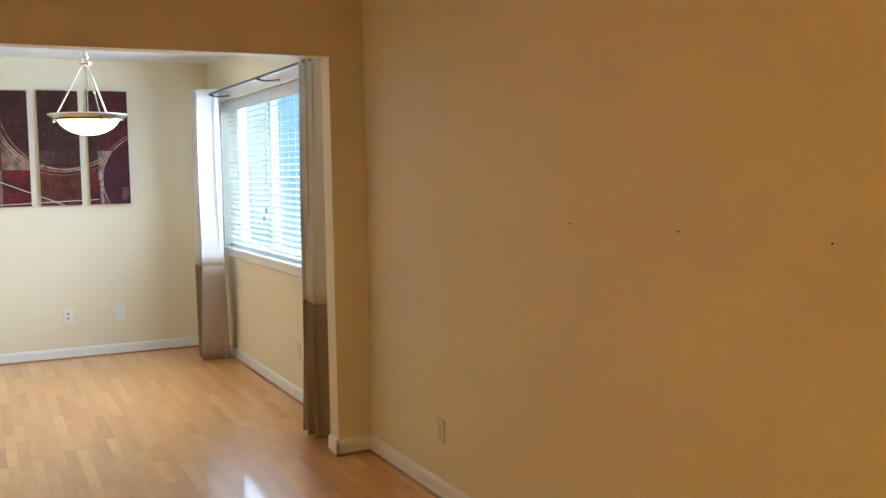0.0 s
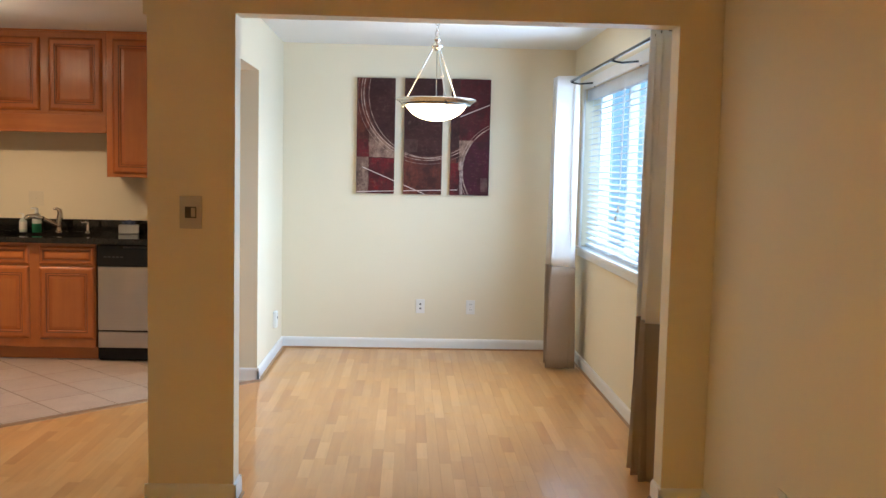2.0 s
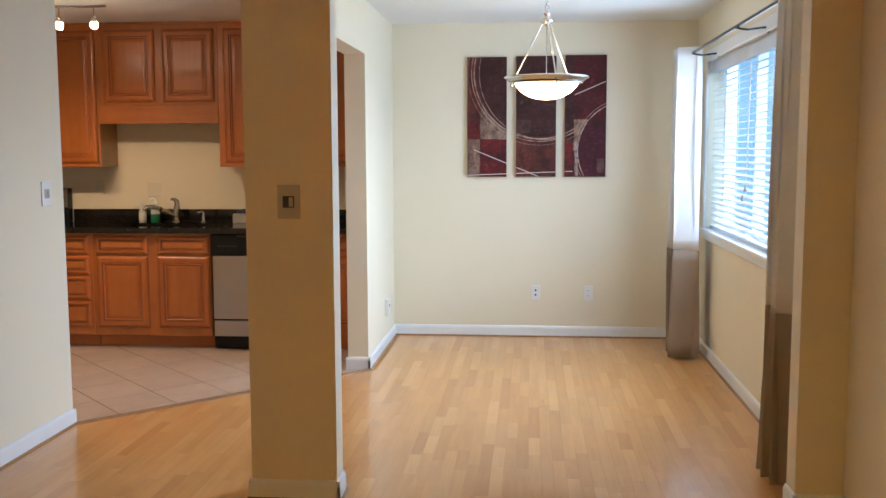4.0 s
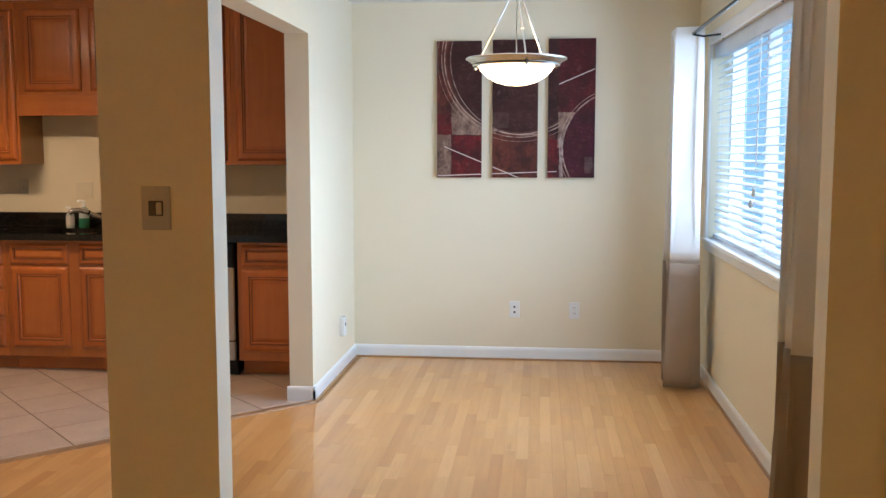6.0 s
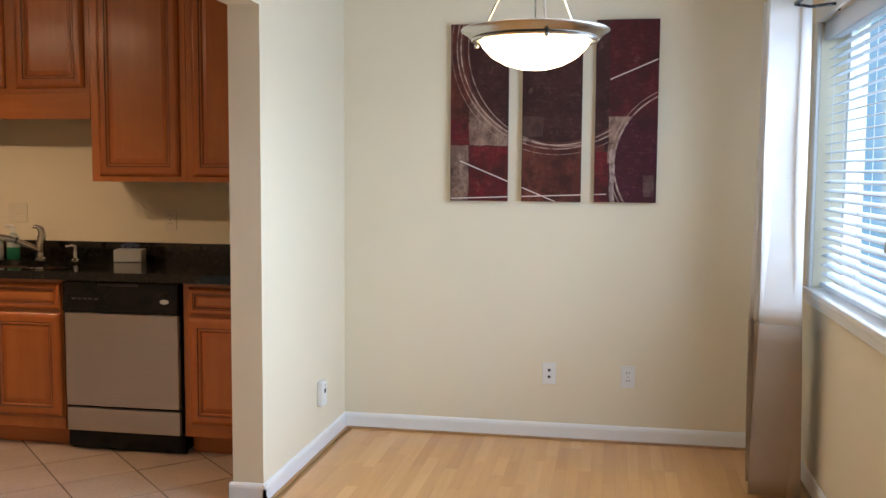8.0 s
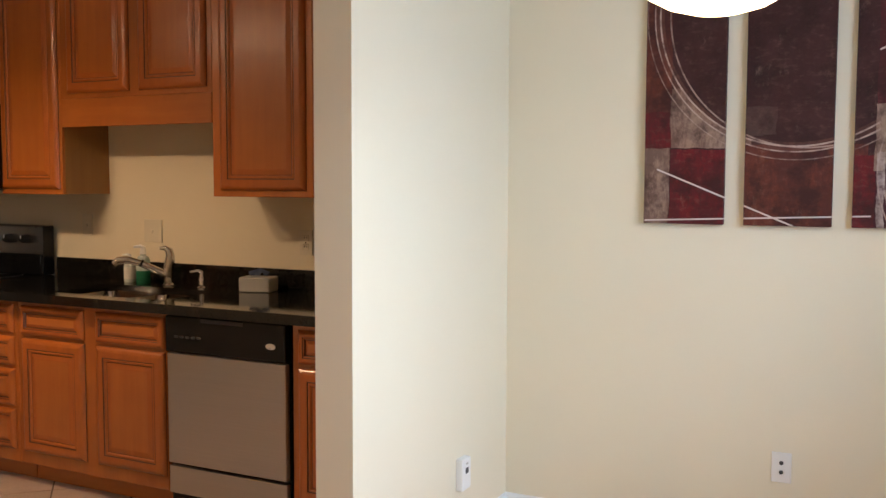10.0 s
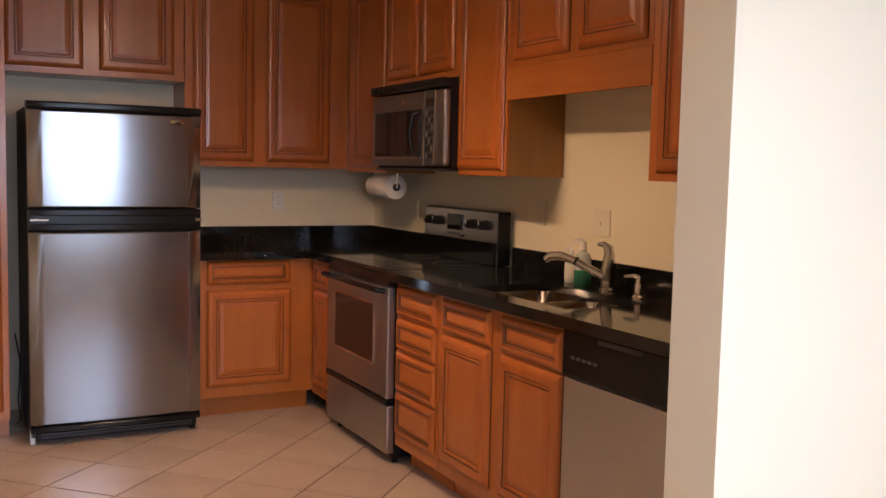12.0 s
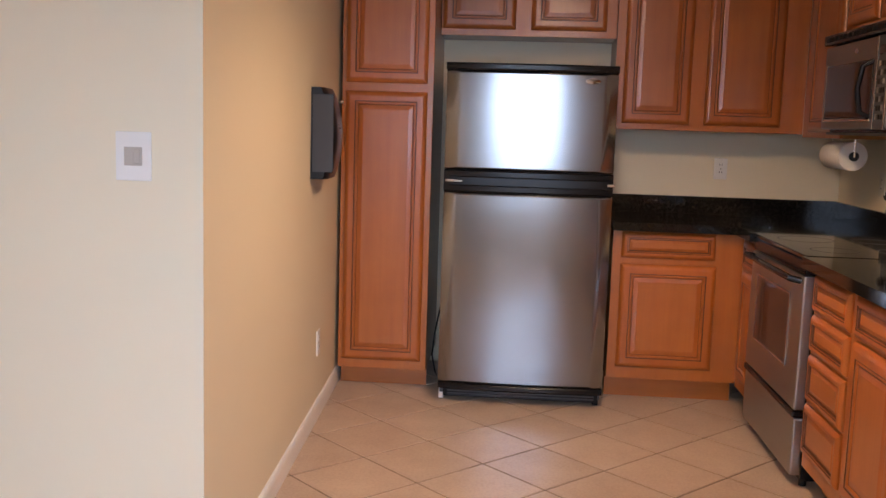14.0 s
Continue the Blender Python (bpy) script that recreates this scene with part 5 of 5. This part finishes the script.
def piece(verts, faces, poly, z, thick, edge, at=(0, 0)):
    """A slab with chamfered upper edges on a convex outline."""
    cx, cy = sum(p[0] for p in poly) / len(poly), sum(p[1] for p in poly) / len(poly)
    n, base = len(poly), len(verts)
    signed = sum(p[0] * q[1] - q[0] * p[1] for p, q in zip(poly, poly[1:] + poly[:1]))
    poly = poly if signed > 0 else poly[::-1]
    ins = []
    for p in poly:
        v = Vector((cx - p[0], cy - p[1]))
        v = v.normalized() * min(edge * 1.4, v.length * 0.5) if v.length > 1e-6 else v
        ins.append((p[0] + v.x, p[1] + v.y))
    for pts, zz in ((poly, z - thick), (poly, z - edge * 0.6), (ins, z)):
        verts.extend((x - at[0], y - at[1], zz) for x, y in pts)
    for k in range(n):
        j = (k + 1) % n
        faces.append((base + k, base + j, base + n + j, base + n + k))
        faces.append((base + n + k, base + n + j, base + 2 * n + j, base + 2 * n + k))
    faces.append(tuple(base + 2 * n + k for k in range(n)))


def lay(name, polys, parent, mat, z, thick, edge, near, rest_name, rest_label):
    """The pieces within a stretch of the plan become parts, those beyond it one joined part."""
    shared, rest_v, rest_f, made = {}, [], [], 0
    for poly, key in polys:
        cx, cy = sum(p[0] for p in poly) / len(poly), sum(p[1] for p in poly) / len(poly)
        if near(cx, cy) and made < SINGLE_MAX:
            at = (min(p[0] for p in poly), min(p[1] for p in poly))
            if key is None or key not in shared:
                v, f = [], []
                piece(v, f, poly, 0, thick, edge, at)
                me = bpy.data.meshes.new(name)
                me.from_pydata(v, [], f)
                me.materials.append(mat)
                if key is not None:
                    shared[key] = me
            else:
                me = shared[key]
            ob = new(name, me)
            ob.parent = parent
            ob.location = (at[0], at[1], z + random.uniform(-0.0002, 0.0002))
            made += 1
        else:
            piece(rest_v, rest_f, poly, z + random.uniform(-0.0002, 0.0002), thick, edge)
    if rest_v:
        me = bpy.data.meshes.new(rest_name)
        me.from_pydata(rest_v, [], rest_f)
        me.materials.append(mat)
        ob = new(rest_name, me)
        ob.parent = parent
        tagged(ob, rest_label, kind="stuff")


wood_floor = setting("floor", box(B(), WEST - 0.15, EAST + 0.2, SOUTH - 0.15, KBACK + 0.2, -0.15, -0.006), SUBFLOOR, "satin maple strip floor of living and dining room", "floor")
DIAG = HALL_END - HALL
PW, GAP = 0.0572, 0.00015
rngp = random.Random(5)
polys = []
x = EAST
while x > WEST:
    y = BACK if x > HALL else 0.72
    first = True
    while y > SOUTH:
        ln = rngp.choice((0.28, 0.36, 0.46, 0.58, 0.72, 0.88))
        if first:
            ln = rngp.uniform(0.15, 0.8)
        y0 = max(y - ln, SOUTH)
        poly = [(x - PW + GAP, y0 + GAP), (x - GAP, y0 + GAP), (x - GAP, y - GAP), (x - PW + GAP, y - GAP)]
        cut = clip(poly, -1, 1, DIAG - 0.03) if x < SPLIT_X1 + PW else poly
        if len(cut) > 2 and area(cut) > 0.0006 and not (x < SPLIT_X0 and y0 > 2.5):
            polys.append((cut, None if first or y0 == SOUTH or len(cut) != 4 or area(cut) < area(poly) - 1e-7 else round(ln, 2)))
        y, first = y0, False
    x -= PW
lay("plank", polys, wood_floor, PLANK, 0.0, 0.006, 0.00015, lambda px, py: py > 0.35 and px > -0.45, "planks", "satin maple floor strips")

tile_floor = setting("floor_kitchen", prism(B(), [(WEST - 0.1, 0.8), (HALL - 0.05, 0.95), (HALL, HALL_END), (SPLIT_X1, HALL_END + SPLIT_X1 - HALL), (SPLIT_X1, KBACK + 0.1), (WEST - 0.1, KBACK + 0.1)], -0.0055, -0.0012), GROUT, "beige ceramic tile floor laid diagonally", "floor")
S, G = 0.3455, 0.0042
polys = []
u, v = Vector((-0.70711, 0.70711)), Vector((0.70711, 0.70711))
for i in range(-9, 10):
    for j in range(-9, 10):
        o = Vector((-2.971, 1.768)) + u * S * i + v * S * j
        poly = [tuple(o + u * a + v * b) for a, b in ((G, G), (S - G, G), (S - G, S - G), (G, S - G))]
        cut = poly
        for h in ((1, -1, -DIAG - 0.02), (1, 0, SPLIT_X1), (-1, 0, -WEST), (0, 1, KBACK), (0, -1, -0.93)):
            cut = clip(cut, *h) if len(cut) > 2 else []
        if len(cut) > 2 and area(cut) > 0.001:
            polys.append((cut, "full" if area(cut) > area(poly) - 1e-6 else None))
lay("tile", polys, tile_floor, TILE, 0.002, 0.004, 0.0015, lambda px, py: True, "tiles", "beige floor tiles")

strip = tagged(new("threshold_strip"), "narrow oak strip where wood meets tile", "threshold", kind="structure")
bm = B()
d = Vector((0.70711, 0.70711))
nn = Vector((-0.70711, 0.70711))
a0, a1 = Vector((HALL, HALL_END)) - d * 0.01, Vector((SPLIT_X1, HALL_END + SPLIT_X1 - HALL)) + d * 0.02
ends = [[bm.verts.new((e.x + nn.x * o, e.y + nn.y * o, z)) for o, z in ((-0.030, 0.0005), (-0.026, 0.006), (-0.012, 0.010), (0.006, 0.010), (0.014, 0.006), (0.016, 0.001))] for e in (a0, a1)]
for k in range(6):
    j = (k + 1) % 6
    bm.faces.new((ends[0][k], ends[0][j], ends[1][j], ends[1][k]))
bm.faces.new(ends[0]), bm.faces.new(ends[1][::-1])
part("strip", bm, SHOE, strip)
